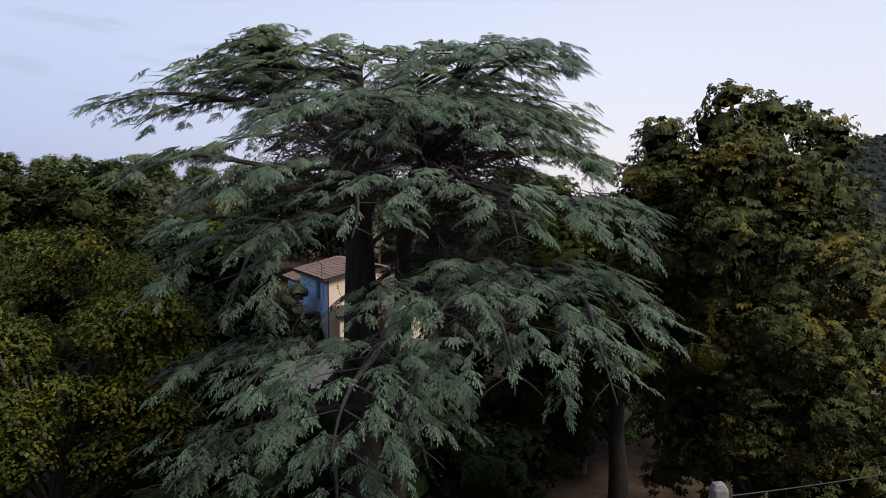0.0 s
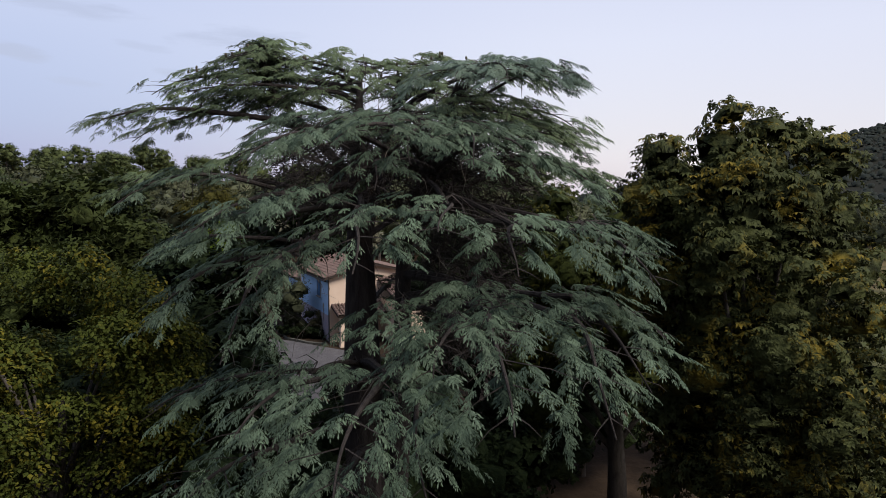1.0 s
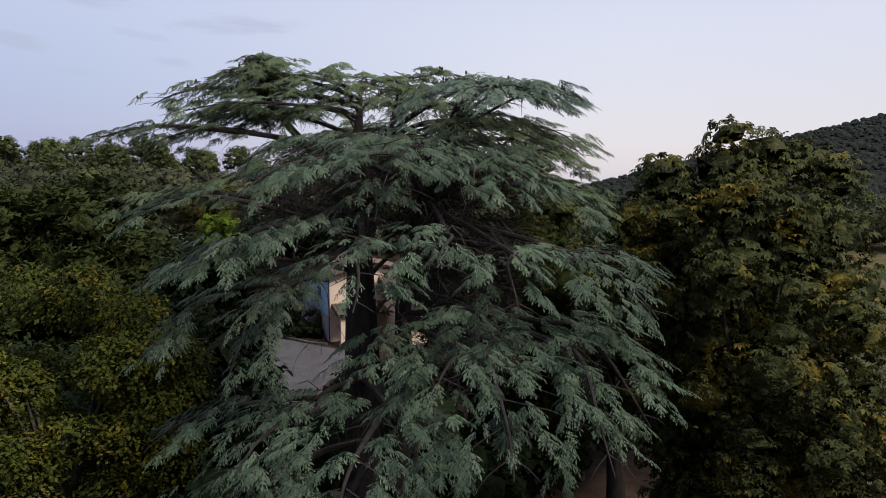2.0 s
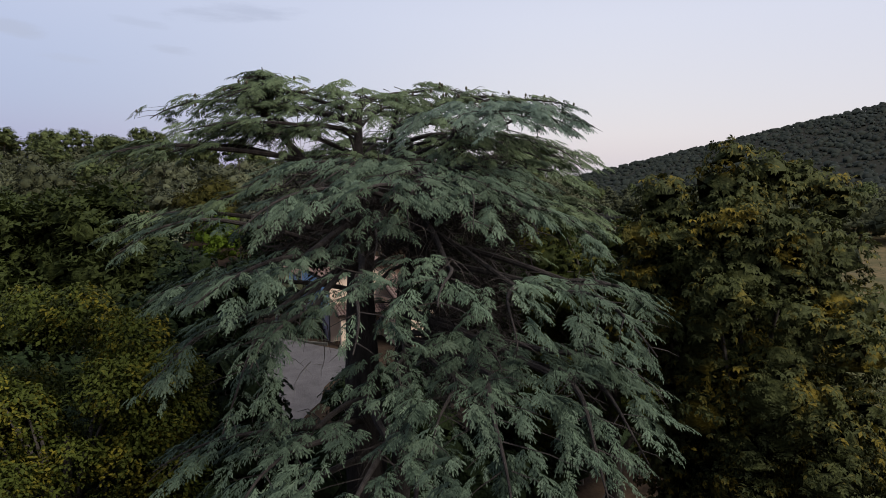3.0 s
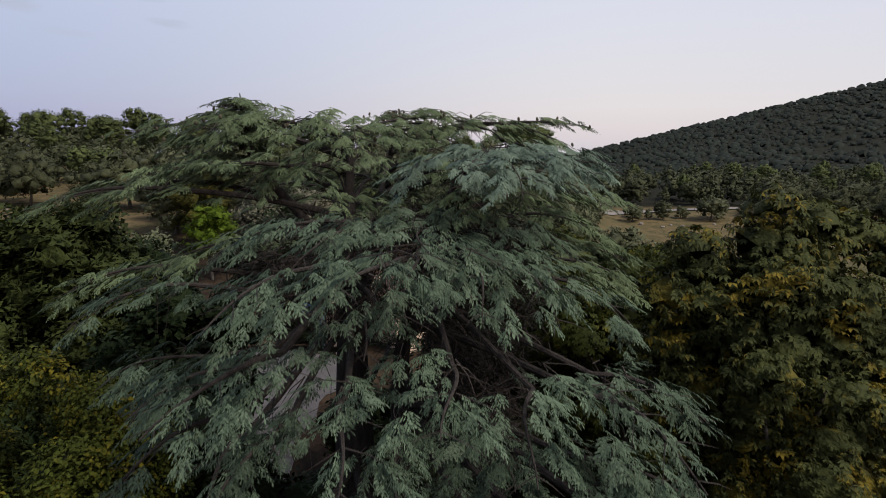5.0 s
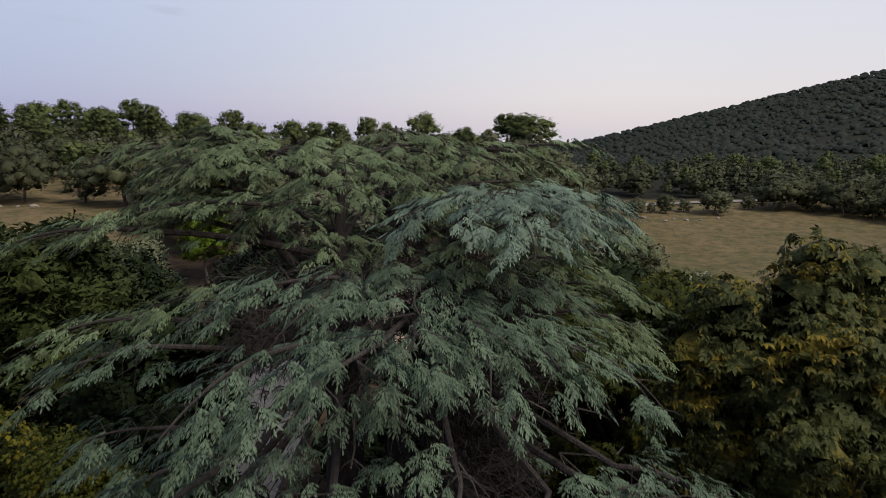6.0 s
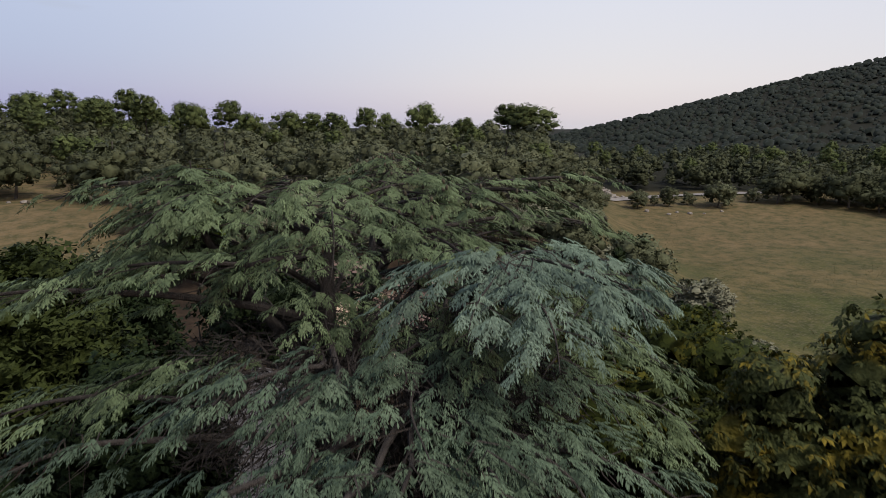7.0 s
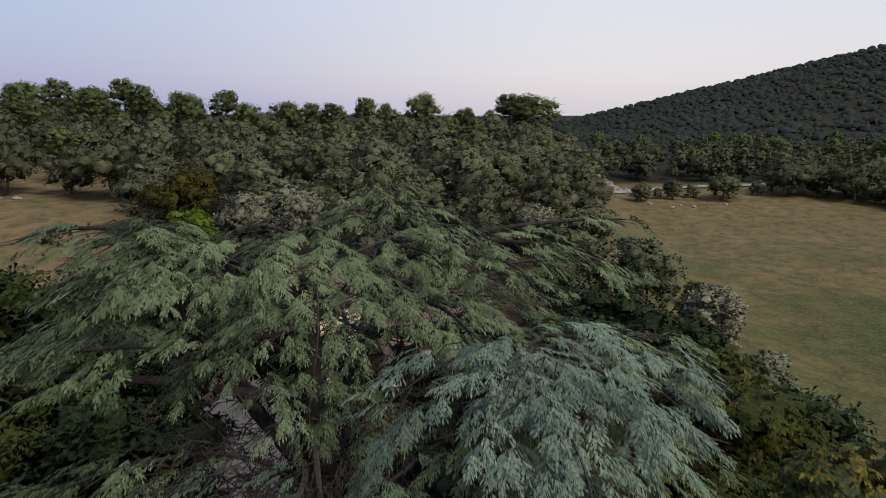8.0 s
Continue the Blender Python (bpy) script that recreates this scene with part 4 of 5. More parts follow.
def at_ground(x, y, sink=0.0):
    return (x, y, float(ground_z(x, y)) - sink)


def park_trees():
    rng = np.random.default_rng(23)
    # tall horse chestnut beside the cedar
    b = np.concatenate([blobs_in(rng, 95, (0.0, 0.2, 8.6), (2.6, 2.8, 5.8), 0.8, 1.2, 0.4), blobs_in(rng, 60, (-0.1, 0.2, 12.6), (2.5, 2.4, 2.9), 0.6, 1.0, 0.55), np.array([(-0.8, -0.2, 16.1, 0.7), (-3.0, 0.0, 14.0, 0.9), (-3.2, 0.0, 12.7, 1.0), (-3.2, 0.0, 11.4, 1.0), (-2.5, 0.0, 15.1, 0.8), (1.9, 0.0, 15.2, 0.8), (0.3, 0.0, 15.7, 0.8), (-0.9, 0.0, 15.2, 1.0), (0.3, 0.2, 14.9, 1.2), (1.1, 0.2, 15.5, 0.8), (-2.3, 0.0, 14.6, 0.9), (-2.6, 0.1, 13.2, 1.0), (2.1, 0.1, 14.7, 0.9), (2.5, 0.2, 13.4, 1.0), (0.0, 0.5, 13.5, 1.6), (2.9, 0, 12.0, 1.1), (3.1, 0, 10.6, 1.1), (3.3, 0, 9.0, 1.15), (3.2, 0.2, 7.4, 1.1), (3.0, 0, 5.8, 1.1), (3.4, 0.6, 4.4, 1.1)])])
    broad_tree("chestnut_tree", at_ground(8.3, 17.4), "tall horse chestnut with dark leaves turning yellow", b, 20000, PALMATE, 0.20, CHEST, 0.42, 3.0, rng, group="park trees", limbs=26, core=0.66)
    # chestnut behind it, more golden
    b = blobs_in(rng, 90, (-0.6, 0.2, 9.6), (4.8, 3.6, 6.0), 0.7, 1.3, 0.45)
    broad_tree("chestnut_tree", at_ground(6.9, 25.2), "broad horse chestnut with yellow autumn leaves", b, 12000, PALMATE, 0.19, CHEST_GOLD, 0.45, 3.2, rng, group="park trees", limbs=22, core=0.6)
    b = blobs_in(rng, 50, (0.3, 0.2, 6.6), (3.5, 3.0, 4.9), 0.7, 1.2, 0.4)
    broad_tree("chestnut_tree", at_ground(13.2, 21.5), "low green horse chestnut at the field edge", b, 5000, PALMATE, 0.22, CHEST, 0.3, 1.8, rng, group="park trees", core=0.36)
    # lime on the other side
    b = np.concatenate([blobs_in(rng, 64, (0.0, 0.0, 8.4), (4.1, 3.4, 3.4), 0.7, 1.15, 0.6), np.array([(0.6, 0, 12.0, 0.9), (-1, 0.5, 11.8, 1.0), (1.9, 0.3, 11.2, 1.0), (-2.4, -0.3, 11.0, 1.0)])])
    broad_tree("lime_tree", at_ground(-10.4, 17.2), "leafy lime tree with yellow-green autumn leaves", b, 30000, HEART, 0.145, LIME, 0.34, 2.6, rng, group="park trees", limbs=24)
    b = blobs_in(rng, 46, (0.0, 0.0, 6.2), (3.8, 3.4, 3.8), 0.7, 1.2)
    broad_tree("lime_tree", at_ground(-17.0, 19.0), "leafy green lime tree beside the drive", b, 8000, HEART, 0.17, LIME, 0.3, 2.4, rng, group="park trees")
    # tall dark tree between cedar and house, bare below its crown
    b = np.concatenate([blobs_in(rng, 44, (3.0, 0, 12.6), (3.0, 2.4, 1.9), 0.6, 1.0, 0.3, False), blobs_in(rng, 46, (0.6, -2.6, 9.7), (1.5, 1.9, 2.5), 0.5, 0.9, 0.2, False)])
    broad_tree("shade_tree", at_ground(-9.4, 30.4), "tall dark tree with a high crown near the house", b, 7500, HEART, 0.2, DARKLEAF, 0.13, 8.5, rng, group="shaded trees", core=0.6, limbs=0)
    # dark trees behind and round the cedar, some added where only deep shade lies
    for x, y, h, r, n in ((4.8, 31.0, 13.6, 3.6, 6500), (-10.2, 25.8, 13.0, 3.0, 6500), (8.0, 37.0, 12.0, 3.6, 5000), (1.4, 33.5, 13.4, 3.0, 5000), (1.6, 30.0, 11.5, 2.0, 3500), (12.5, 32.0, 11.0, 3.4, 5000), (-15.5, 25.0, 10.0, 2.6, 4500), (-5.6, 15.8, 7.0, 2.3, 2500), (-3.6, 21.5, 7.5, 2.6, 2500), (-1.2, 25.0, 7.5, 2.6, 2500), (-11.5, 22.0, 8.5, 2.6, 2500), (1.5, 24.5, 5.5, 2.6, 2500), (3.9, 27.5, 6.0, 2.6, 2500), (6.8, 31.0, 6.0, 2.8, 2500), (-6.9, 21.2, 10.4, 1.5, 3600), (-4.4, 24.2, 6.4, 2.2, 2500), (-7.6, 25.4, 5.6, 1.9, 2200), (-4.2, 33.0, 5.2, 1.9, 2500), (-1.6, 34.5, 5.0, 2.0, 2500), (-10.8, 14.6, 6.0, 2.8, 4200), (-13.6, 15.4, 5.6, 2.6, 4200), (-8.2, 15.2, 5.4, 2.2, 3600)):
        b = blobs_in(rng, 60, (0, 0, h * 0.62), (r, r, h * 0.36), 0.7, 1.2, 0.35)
        broad_tree("shade_tree", at_ground(x, y), "dark leafy tree filling deep shade round the cedar", b, int(n * 0.5), HEART, 0.32, DARKLEAF, 0.2, 2.2, rng, group="shaded trees", core=0.72)


park_trees()


# ---- woods ----


def clumped(rng, h, r, lumps, n, size, mid_z=0.46, tall=0.42, low=-0.85):
    """A rounded crown of leafy clumps grown close together, down to the skirts of the tree."""
    c = []
    while len(c) < lumps:
        d = unit(rng.normal(0, 1, 3) + np.array([0, 0, 0.25]))
        if d[2] > low:
            far = rng.uniform(0.62, 1.0)
            c.append((d[0] * r * 0.76 * far, d[1] * r * 0.76 * far, h * mid_z + d[2] * h * tall * far, r * rng.uniform(0.16, 0.34)))
    c += [(0, 0, h * mid_z, r * 0.62), (0, 0, h * (mid_z + tall * 0.35), r * 0.5)]
    c = np.array(c)
    return leaves_on(rng, c, n, SPRIG, size, 0.0, 0.82, out=0.9, soft=0.2, core=0.56, rough=0.35)


def oak_shape(rng, h=7.0, r=3.2, n=520, size=0.30, lumps=34):
    return clumped(rng, h, r, lumps, n, size)


def pine_shape(rng, h=12.0, r=2.8, n=420, size=0.5):
    """An umbrella pine's crown: flat-topped clouds of needles above a bare stem."""
    return clumped(rng, h, r * 1.15, 44, n, size, 0.65, 0.29, -0.8)


def stem_tube(h, r0, rng):
    sp = Soup()
    z = np.linspace(-0.4, h * 0.86, 8)
    bend = rng.uniform(-0.5, 0.5, 2)
    sp.tube(np.stack([bend[0] * np.sin(z / h * 3), bend[1] * np.sin(z / h * 2.4), z], 1), np.linspace(r0, r0 * 0.3, 8), 6)
    return sp


def tree_master(name, label, leafy, h, r0, mat, rng, group):
    """The first of a kind; the others are copies of it."""
    t = thing(name, (0, 0, 0), label, "tree", group)
    part_of("trunk", stem_tube(h, r0, rng).mesh("trunk", TRUNKGREY, True), t)
    part_of("crown", leafy.mesh("crown", mat), t)
    return t


def stand(master, x, y, scale, turn, wide=1.0):
    m = Matrix.Translation(at_ground(x, y, 0.1)) @ Matrix.Rotation(turn, 4, "Z") @ Matrix.Diagonal((scale * wide, scale * wide, scale, 1))
    return copy_thing(master, m)


def settle(master, x, y, scale, turn):
    master.matrix_world = Matrix.Translation(at_ground(x, y, 0.1)) @ Matrix.Rotation(turn, 4, "Z") @ Matrix.Diagonal((scale, scale, scale, 1))


def wood_edge(y):
    return 8 + 26.5 * float(smooth01(92, 152, y)) + 0.085 * max(0.0, y - 150)


def woods():
    rng = np.random.default_rng(41)
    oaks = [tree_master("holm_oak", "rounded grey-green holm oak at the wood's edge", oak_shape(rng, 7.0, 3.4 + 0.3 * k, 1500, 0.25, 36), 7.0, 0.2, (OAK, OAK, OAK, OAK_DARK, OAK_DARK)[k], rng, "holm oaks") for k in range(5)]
    pines = [tree_master("umbrella_pine", "tall pine with a flat bright green crown", pine_shape(rng, 12.0, 3.5 + 0.6 * k, 1300, 0.30), 12.0, 0.20, PINE, rng, "skyline pines") for k in range(3)]
    # pines on the skyline: bearing across, height of the top, spread
    first = {0: True, 1: True, 2: True}
    for i, (x, y, top, wide) in enumerate(((-114, 205, 31.5, 1.3), (-124, 200, 29, 1.0), (-103, 204, 29, 1.1), (-92, 200, 28, 1.1), (-83, 196, 26.5, 0.9), (-72, 192, 25.5, 0.9), (-58, 185, 24.5, 1.0), (-35, 180, 23.6, 1.2), (-41, 178, 22.8, 0.9), (-20.5, 184, 22.8, 0.9), (-15, 186, 23.6, 0.9), (-5.5, 188, 25.0, 1.0), (6, 190, 20.6, 0.7), (12.5, 190, 21.8, 0.7), (24, 192, 24.6, 1.7), (18.5, 194, 23.8, 1.2), (-97, 188, 27.5, 1.0), (-110, 186, 28.0, 1.0), (-119, 178, 27.0, 1.1), (-105, 172, 25.5, 1.0), (-90, 178, 26.0, 1.1), (-80, 184, 26.0, 1.0), (-96, 164, 23.5, 1.0), (-66, 180, 24.5, 0.9), (-84, 168, 23.5, 1.0), (-112, 160, 23.5, 1.1), (-50, 178, 22.5, 0.8), (-28, 176, 21.5, 0.8), (0, 184, 20.5, 0.7))):
        g = float(ground_z(x, y))
        k = i % 3
        if first[k]:
            pines[k].matrix_world = Matrix.Translation((x, y, g - 0.1)) @ Matrix.Diagonal((wide, wide, (top - g) / 12.0, 1))
            first[k] = False
        else:
            copy_thing(pines[k], Matrix.Translation((x, y, g - 0.1)) @ Matrix.Rotation(rng.uniform(0, 6), 4, "Z") @ Matrix.Diagonal((wide, wide, (top - g) / 12.0, 1)))
    # oaks that can be told apart: meadow edge, slope front, field edge, road side
    spots = [(-92, 110, 1.2), (-82, 107, 1.25), (-74, 108, 1.3), (-66, 106, 1.2), (-57, 107, 1.15), (-49, 104, 1.2), (-42, 99, 1.15), (-36, 90, 1.0), (-33, 82, 0.95),
             (-22, 82, 1.05), (-13, 80, 1.1), (-4, 79, 1.05), (5, 78, 1.0), (12, 83, 1.0), (-28, 92, 1.2), (-9, 90, 1.2), (1, 90, 1.15), (9, 94, 1.1), (18, 96, 0.95), (-18, 96, 1.2),
             (21, 108, 0.75), (17, 114, 0.85), (26, 120, 0.7), (23, 128, 0.75), (30, 133, 0.55), (27, 139, 0.6), (33, 142, 0.5), (25, 148, 0.8), (31, 152, 0.7),
             (45, 156, 0.5), (53, 158, 0.72), (58, 160, 0.45), (64, 157, 0.8), (67, 160, 0.6), (75, 163, 0.5), (80, 161, 0.95), (90, 166, 0.7), (104, 164, 1.1), (112, 166, 1.0), (121, 166, 1.2), (131, 168, 1.2),
             (84, 164, 1.15), (89, 160, 1.2), (94, 156, 1.15), (98, 151, 1.2), (103, 147, 1.2), (96, 163, 1.3), (103, 157, 1.3), (109, 151, 1.25), (92, 169, 1.2), (47, 161, 0.45), (49.5, 158, 0.35)]
    used = set()
    for i, (x, y, sc) in enumerate(spots):
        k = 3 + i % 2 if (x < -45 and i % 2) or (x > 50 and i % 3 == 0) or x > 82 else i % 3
        if k not in used:
            used.add(k)
            settle(oaks[k], x, y, sc, rng.uniform(0, 6))
        else:
            stand(oaks[k], x, y, sc, rng.uniform(0, 6), rng.uniform(0.85, 1.3))
    # the rest of the wood, past counting
    sp, sp2, st, sp3 = Soup(), Soup(), Soup(), Soup()
    pats = [oak_shape(rng, 7.0, 3.7, 440, 0.32, 24) for _ in range(5)]
    far_pats = [oak_shape(rng, 7.0, 3.7, 130, 0.5, 20) for _ in range(4)]
    pat_p = [pine_shape(rng, 11.0, 3.2, 260, 0.46) for _ in range(2)]

    def plant(to, pat, x, y, sc, an):
        v, t = np.concatenate(pat.v), np.concatenate(pat.t)
        c, s2 = np.cos(an), np.sin(an)
        w = np.stack([v[:, 0] * c - v[:, 1] * s2, v[:, 0] * s2 + v[:, 1] * c, v[:, 2]], 1) * sc
        nv = np.concatenate(pat.nrm)
        nw = np.stack([nv[:, 0] * c - nv[:, 1] * s2, nv[:, 0] * s2 + nv[:, 1] * c, nv[:, 2]], 1)
        to.add(w + np.array(at_ground(x, y)), t, nw)

    placed = 0
    tries = 0
    cells = {}
    while placed < 320 and tries < 20000:
        tries += 1
        y = rng.uniform(72, 226)
        x = rng.uniform(-190, wood_edge(y) - 1.5)
        if x < -0.74 * y - 6 or (x < -34 and y < 112) or (x < -12 and y < 85):
            continue
        key = (int(x // 7.0), int(y // 7.0))
        if any(np.hypot(x - a, y - b) < 7.0 for i in (-1, 0, 1) for j in (-1, 0, 1) for a, b in cells.get((key[0] + i, key[1] + j), ())):
            continue
        cells.setdefault(key, []).append((x, y))
        if rng.random() < 0.86:
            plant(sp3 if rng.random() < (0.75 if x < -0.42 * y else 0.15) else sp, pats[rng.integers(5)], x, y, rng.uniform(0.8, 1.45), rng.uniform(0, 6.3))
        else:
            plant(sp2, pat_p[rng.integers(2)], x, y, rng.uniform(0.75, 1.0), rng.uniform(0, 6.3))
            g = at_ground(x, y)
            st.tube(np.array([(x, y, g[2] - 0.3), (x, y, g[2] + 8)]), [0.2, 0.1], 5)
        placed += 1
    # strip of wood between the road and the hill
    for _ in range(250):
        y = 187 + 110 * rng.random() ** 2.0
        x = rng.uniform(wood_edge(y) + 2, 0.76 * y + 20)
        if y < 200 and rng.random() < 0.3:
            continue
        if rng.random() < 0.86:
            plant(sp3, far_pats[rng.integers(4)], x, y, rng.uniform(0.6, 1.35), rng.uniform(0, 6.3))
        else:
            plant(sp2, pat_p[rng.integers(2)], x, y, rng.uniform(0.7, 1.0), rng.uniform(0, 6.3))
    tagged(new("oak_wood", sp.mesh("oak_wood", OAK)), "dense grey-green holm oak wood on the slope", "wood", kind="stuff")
    tagged(new("dark_oak_wood", sp3.mesh("dark_oak_wood", OAK_DARK)), "dark, shade-toned oaks among the lighter wood", "wood", kind="stuff")
    tagged(new("pine_wood", sp2.mesh("pine_wood", PINE)), "scattered bright green pines in the wood", "wood", kind="stuff")
    tagged(new("pine_stems", st.mesh("pine_stems", TRUNKGREY)), "pale pine stems among the oaks", "wood", kind="stuff")
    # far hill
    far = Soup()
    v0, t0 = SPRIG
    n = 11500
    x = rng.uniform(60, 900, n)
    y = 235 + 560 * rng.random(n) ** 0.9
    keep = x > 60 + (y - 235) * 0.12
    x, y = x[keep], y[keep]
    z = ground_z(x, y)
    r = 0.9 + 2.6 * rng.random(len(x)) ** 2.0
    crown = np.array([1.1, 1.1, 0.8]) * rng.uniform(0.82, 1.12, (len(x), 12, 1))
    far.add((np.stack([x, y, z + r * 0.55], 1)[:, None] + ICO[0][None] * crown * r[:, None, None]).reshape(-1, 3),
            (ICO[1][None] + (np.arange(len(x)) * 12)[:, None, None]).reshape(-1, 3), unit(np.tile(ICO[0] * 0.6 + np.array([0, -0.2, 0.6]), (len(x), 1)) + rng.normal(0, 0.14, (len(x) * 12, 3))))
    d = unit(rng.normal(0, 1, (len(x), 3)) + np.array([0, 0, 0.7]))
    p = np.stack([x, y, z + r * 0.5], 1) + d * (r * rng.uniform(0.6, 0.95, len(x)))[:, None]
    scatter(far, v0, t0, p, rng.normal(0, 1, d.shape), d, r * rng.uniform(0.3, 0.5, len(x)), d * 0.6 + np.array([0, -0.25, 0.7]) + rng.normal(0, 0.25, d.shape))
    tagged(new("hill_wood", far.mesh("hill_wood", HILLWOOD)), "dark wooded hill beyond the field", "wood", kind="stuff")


woods()


def unseen_grove():
    """Unseen tall dark trees, added behind and beside the start of the walk to block low sky light."""
    rng = np.random.default_rng(91)
    sp, st = Soup(), Soup()
    row = [(x, -13 + rng.uniform(-2, 2) - 0.004 * x * x) for x in np.arange(-44, 45, 6.5)]
    for x, y in row + [(-17, 2), (-20, 8), (-18, -5), (17, 2), (20, 8.5), (18, -5)]:
        b = blobs_in(rng, 40, (0, 0, 9.0), (3.8, 3.4, 7.0), 1.0, 1.7, 0.3)
        lv = leaves_on(rng, b, 700, SPRIG, 0.7, 0.1, out=1.0, core=0.8)
        sp.add(np.concatenate(lv.v) + np.array(at_ground(x, y)), np.concatenate(lv.t), np.concatenate(lv.nrm))
        st.tube(np.array([(x, y, -0.3), (x, y, 8)]), [0.35, 0.2], 7)
    tagged(new("park_grove", sp.mesh("park_grove", DARKLEAF)), "unseen tall dark trees added to block low sky light", "wood", kind="stuff")
    tagged(new("grove_stems", st.mesh("grove_stems", TRUNKGREY)), "stems of the unseen added trees", "wood", kind="stuff")


unseen_grove()


def single_bushes():
    rng = np.random.default_rng(59)

    def bush(name, x, y, h, r, mat, n, size, label, lumps=26):
        leafy = clumped(rng, h, r * 1.12, lumps * 2, n, size, 0.52, 0.40, -0.6)
        t = thing(name, at_ground(x, y, 0.05), label, "bush" if h < 6 else "tree")
        part_of("stem", stem_tube(h * 0.7, 0.1 + 0.012 * h, rng).mesh("stem", TRUNKGREY, True), t)
        part_of("crown", leafy.mesh("crown", mat), t)

    bush("golden_tree", -27.2, 75, 9.6, 4.4, GOLD, 1700, 0.34, "round tree with golden autumn leaves")
    bush("green_bush", -23.0, 66, 8.0, 2.9, FRESH, 1200, 0.28, "low bush with fresh lime-green leaves")
    for x, y, h, r in ((-19, 70, 8.4, 3.6), (-14.5, 71, 8.6, 3.6), (-9.5, 70.5, 7.4, 3.2)):
        bush("olive_tree", x, y, h, r, OAK_GREY, 2000, 0.34, "silvery olive tree behind the house")
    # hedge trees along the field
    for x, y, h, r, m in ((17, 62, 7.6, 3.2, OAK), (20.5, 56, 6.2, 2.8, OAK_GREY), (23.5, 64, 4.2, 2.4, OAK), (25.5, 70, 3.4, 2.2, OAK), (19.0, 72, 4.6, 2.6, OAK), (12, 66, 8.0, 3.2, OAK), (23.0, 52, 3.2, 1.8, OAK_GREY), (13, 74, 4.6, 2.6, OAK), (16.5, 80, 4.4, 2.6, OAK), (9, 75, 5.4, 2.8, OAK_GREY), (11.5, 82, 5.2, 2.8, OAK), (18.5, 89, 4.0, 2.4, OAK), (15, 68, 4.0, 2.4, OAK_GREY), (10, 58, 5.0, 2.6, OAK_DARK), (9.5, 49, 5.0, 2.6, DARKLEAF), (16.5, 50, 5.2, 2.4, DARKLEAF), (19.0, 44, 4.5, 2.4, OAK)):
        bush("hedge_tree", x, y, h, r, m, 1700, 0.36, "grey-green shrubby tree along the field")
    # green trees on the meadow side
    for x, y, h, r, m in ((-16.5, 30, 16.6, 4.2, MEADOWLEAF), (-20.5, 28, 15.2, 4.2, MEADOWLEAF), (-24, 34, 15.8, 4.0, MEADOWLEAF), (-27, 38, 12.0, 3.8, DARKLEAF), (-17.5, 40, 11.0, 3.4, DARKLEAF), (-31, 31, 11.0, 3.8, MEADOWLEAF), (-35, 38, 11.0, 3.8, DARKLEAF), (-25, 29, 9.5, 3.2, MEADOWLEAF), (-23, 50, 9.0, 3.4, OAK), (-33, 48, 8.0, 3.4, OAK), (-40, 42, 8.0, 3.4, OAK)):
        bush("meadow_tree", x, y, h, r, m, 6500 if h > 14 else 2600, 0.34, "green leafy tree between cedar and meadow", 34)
    # young cypress
    t = thing("cypress", at_ground(14.0, 57.5), "slim dark green cypress by the hedge", "tree")
    b = np.array([(0, 0, z, 0.95 * np.sin(np.pi * (0.12 + 0.8 * z / 7)) ** 0.7) for z in np.linspace(0.7, 6.4, 12)])
    part_of("stem", stem_tube(5.0, 0.12, rng).mesh("stem", TRUNKGREY, True), t)
    part_of("crown", leaves_on(rng, b, 1500, SPRIG, 0.2, -0.9, core=0.8).mesh("crown", DARKLEAF), t)


single_bushes()

# ---- the house behind the cedar ----
BLUE = rough_material("blue_limewash", (0.36, 0.58, 0.86), (0.44, 0.66, 0.90), 0.8, bump=0.2)
DADO = rough_material("faded_lilac_limewash", (0.36, 0.34, 0.44), (0.46, 0.43, 0.50), 0.8, bump=0.3, c3=(0.40, 0.33, 0.28))
PEACH = rough_material("peach_render", (0.62, 0.47, 0.35), (0.70, 0.55, 0.42), 0.8, bump=0.2)
TILE = rough_material("clay_roof_tile", (0.128, 0.083, 0.068), (0.217, 0.150, 0.124), 1.4, bump=0.4, c3=(0.105, 0.083, 0.075), fine=5.0)
SHUTTER = rough_material("blue_shutter_paint", (0.07, 0.16, 0.30), (0.09, 0.19, 0.35), 3.0, bump=0.1)
DARKWOOD = rough_material("dark_stained_timber", (0.035, 0.025, 0.02), (0.06, 0.045, 0.035), 3.0, bump=0.3)
ZINC = rough_material("dark_zinc", (0.05, 0.05, 0.055), (0.08, 0.08, 0.085), 4.0, rough=0.5, bump=0.1)
STONE = rough_material("grey_stone", (0.20, 0.19, 0.18), (0.32, 0.30, 0.28), 2.0, bump=0.5)
DARKSTONE = rough_material("dark_stone", (0.055, 0.055, 0.045), (0.12, 0.115, 0.10), 3.0, bump=0.5)
WEATHERED = rough_material("weathered_pole_wood", (0.20, 0.18, 0.17), (0.33, 0.30, 0.29), 5.0, bump=0.6, stretch=(6, 6, 0.5), c3=(0.12, 0.105, 0.10))
GLASS = bpy.data.materials.new("window_glass")
GLASS.use_nodes = True
GLASS.node_tree.nodes["Principled BSDF"].inputs["Base Color"].default_value = (0.02, 0.025, 0.03, 1)
GLASS.node_tree.nodes["Principled BSDF"].inputs["Roughness"].default_value = 0.08

YARD = 2.9
HM = Matrix.Translation((-8.6, 48.6, YARD)) @ Matrix.Rotation(radians(26), 4, "Z")


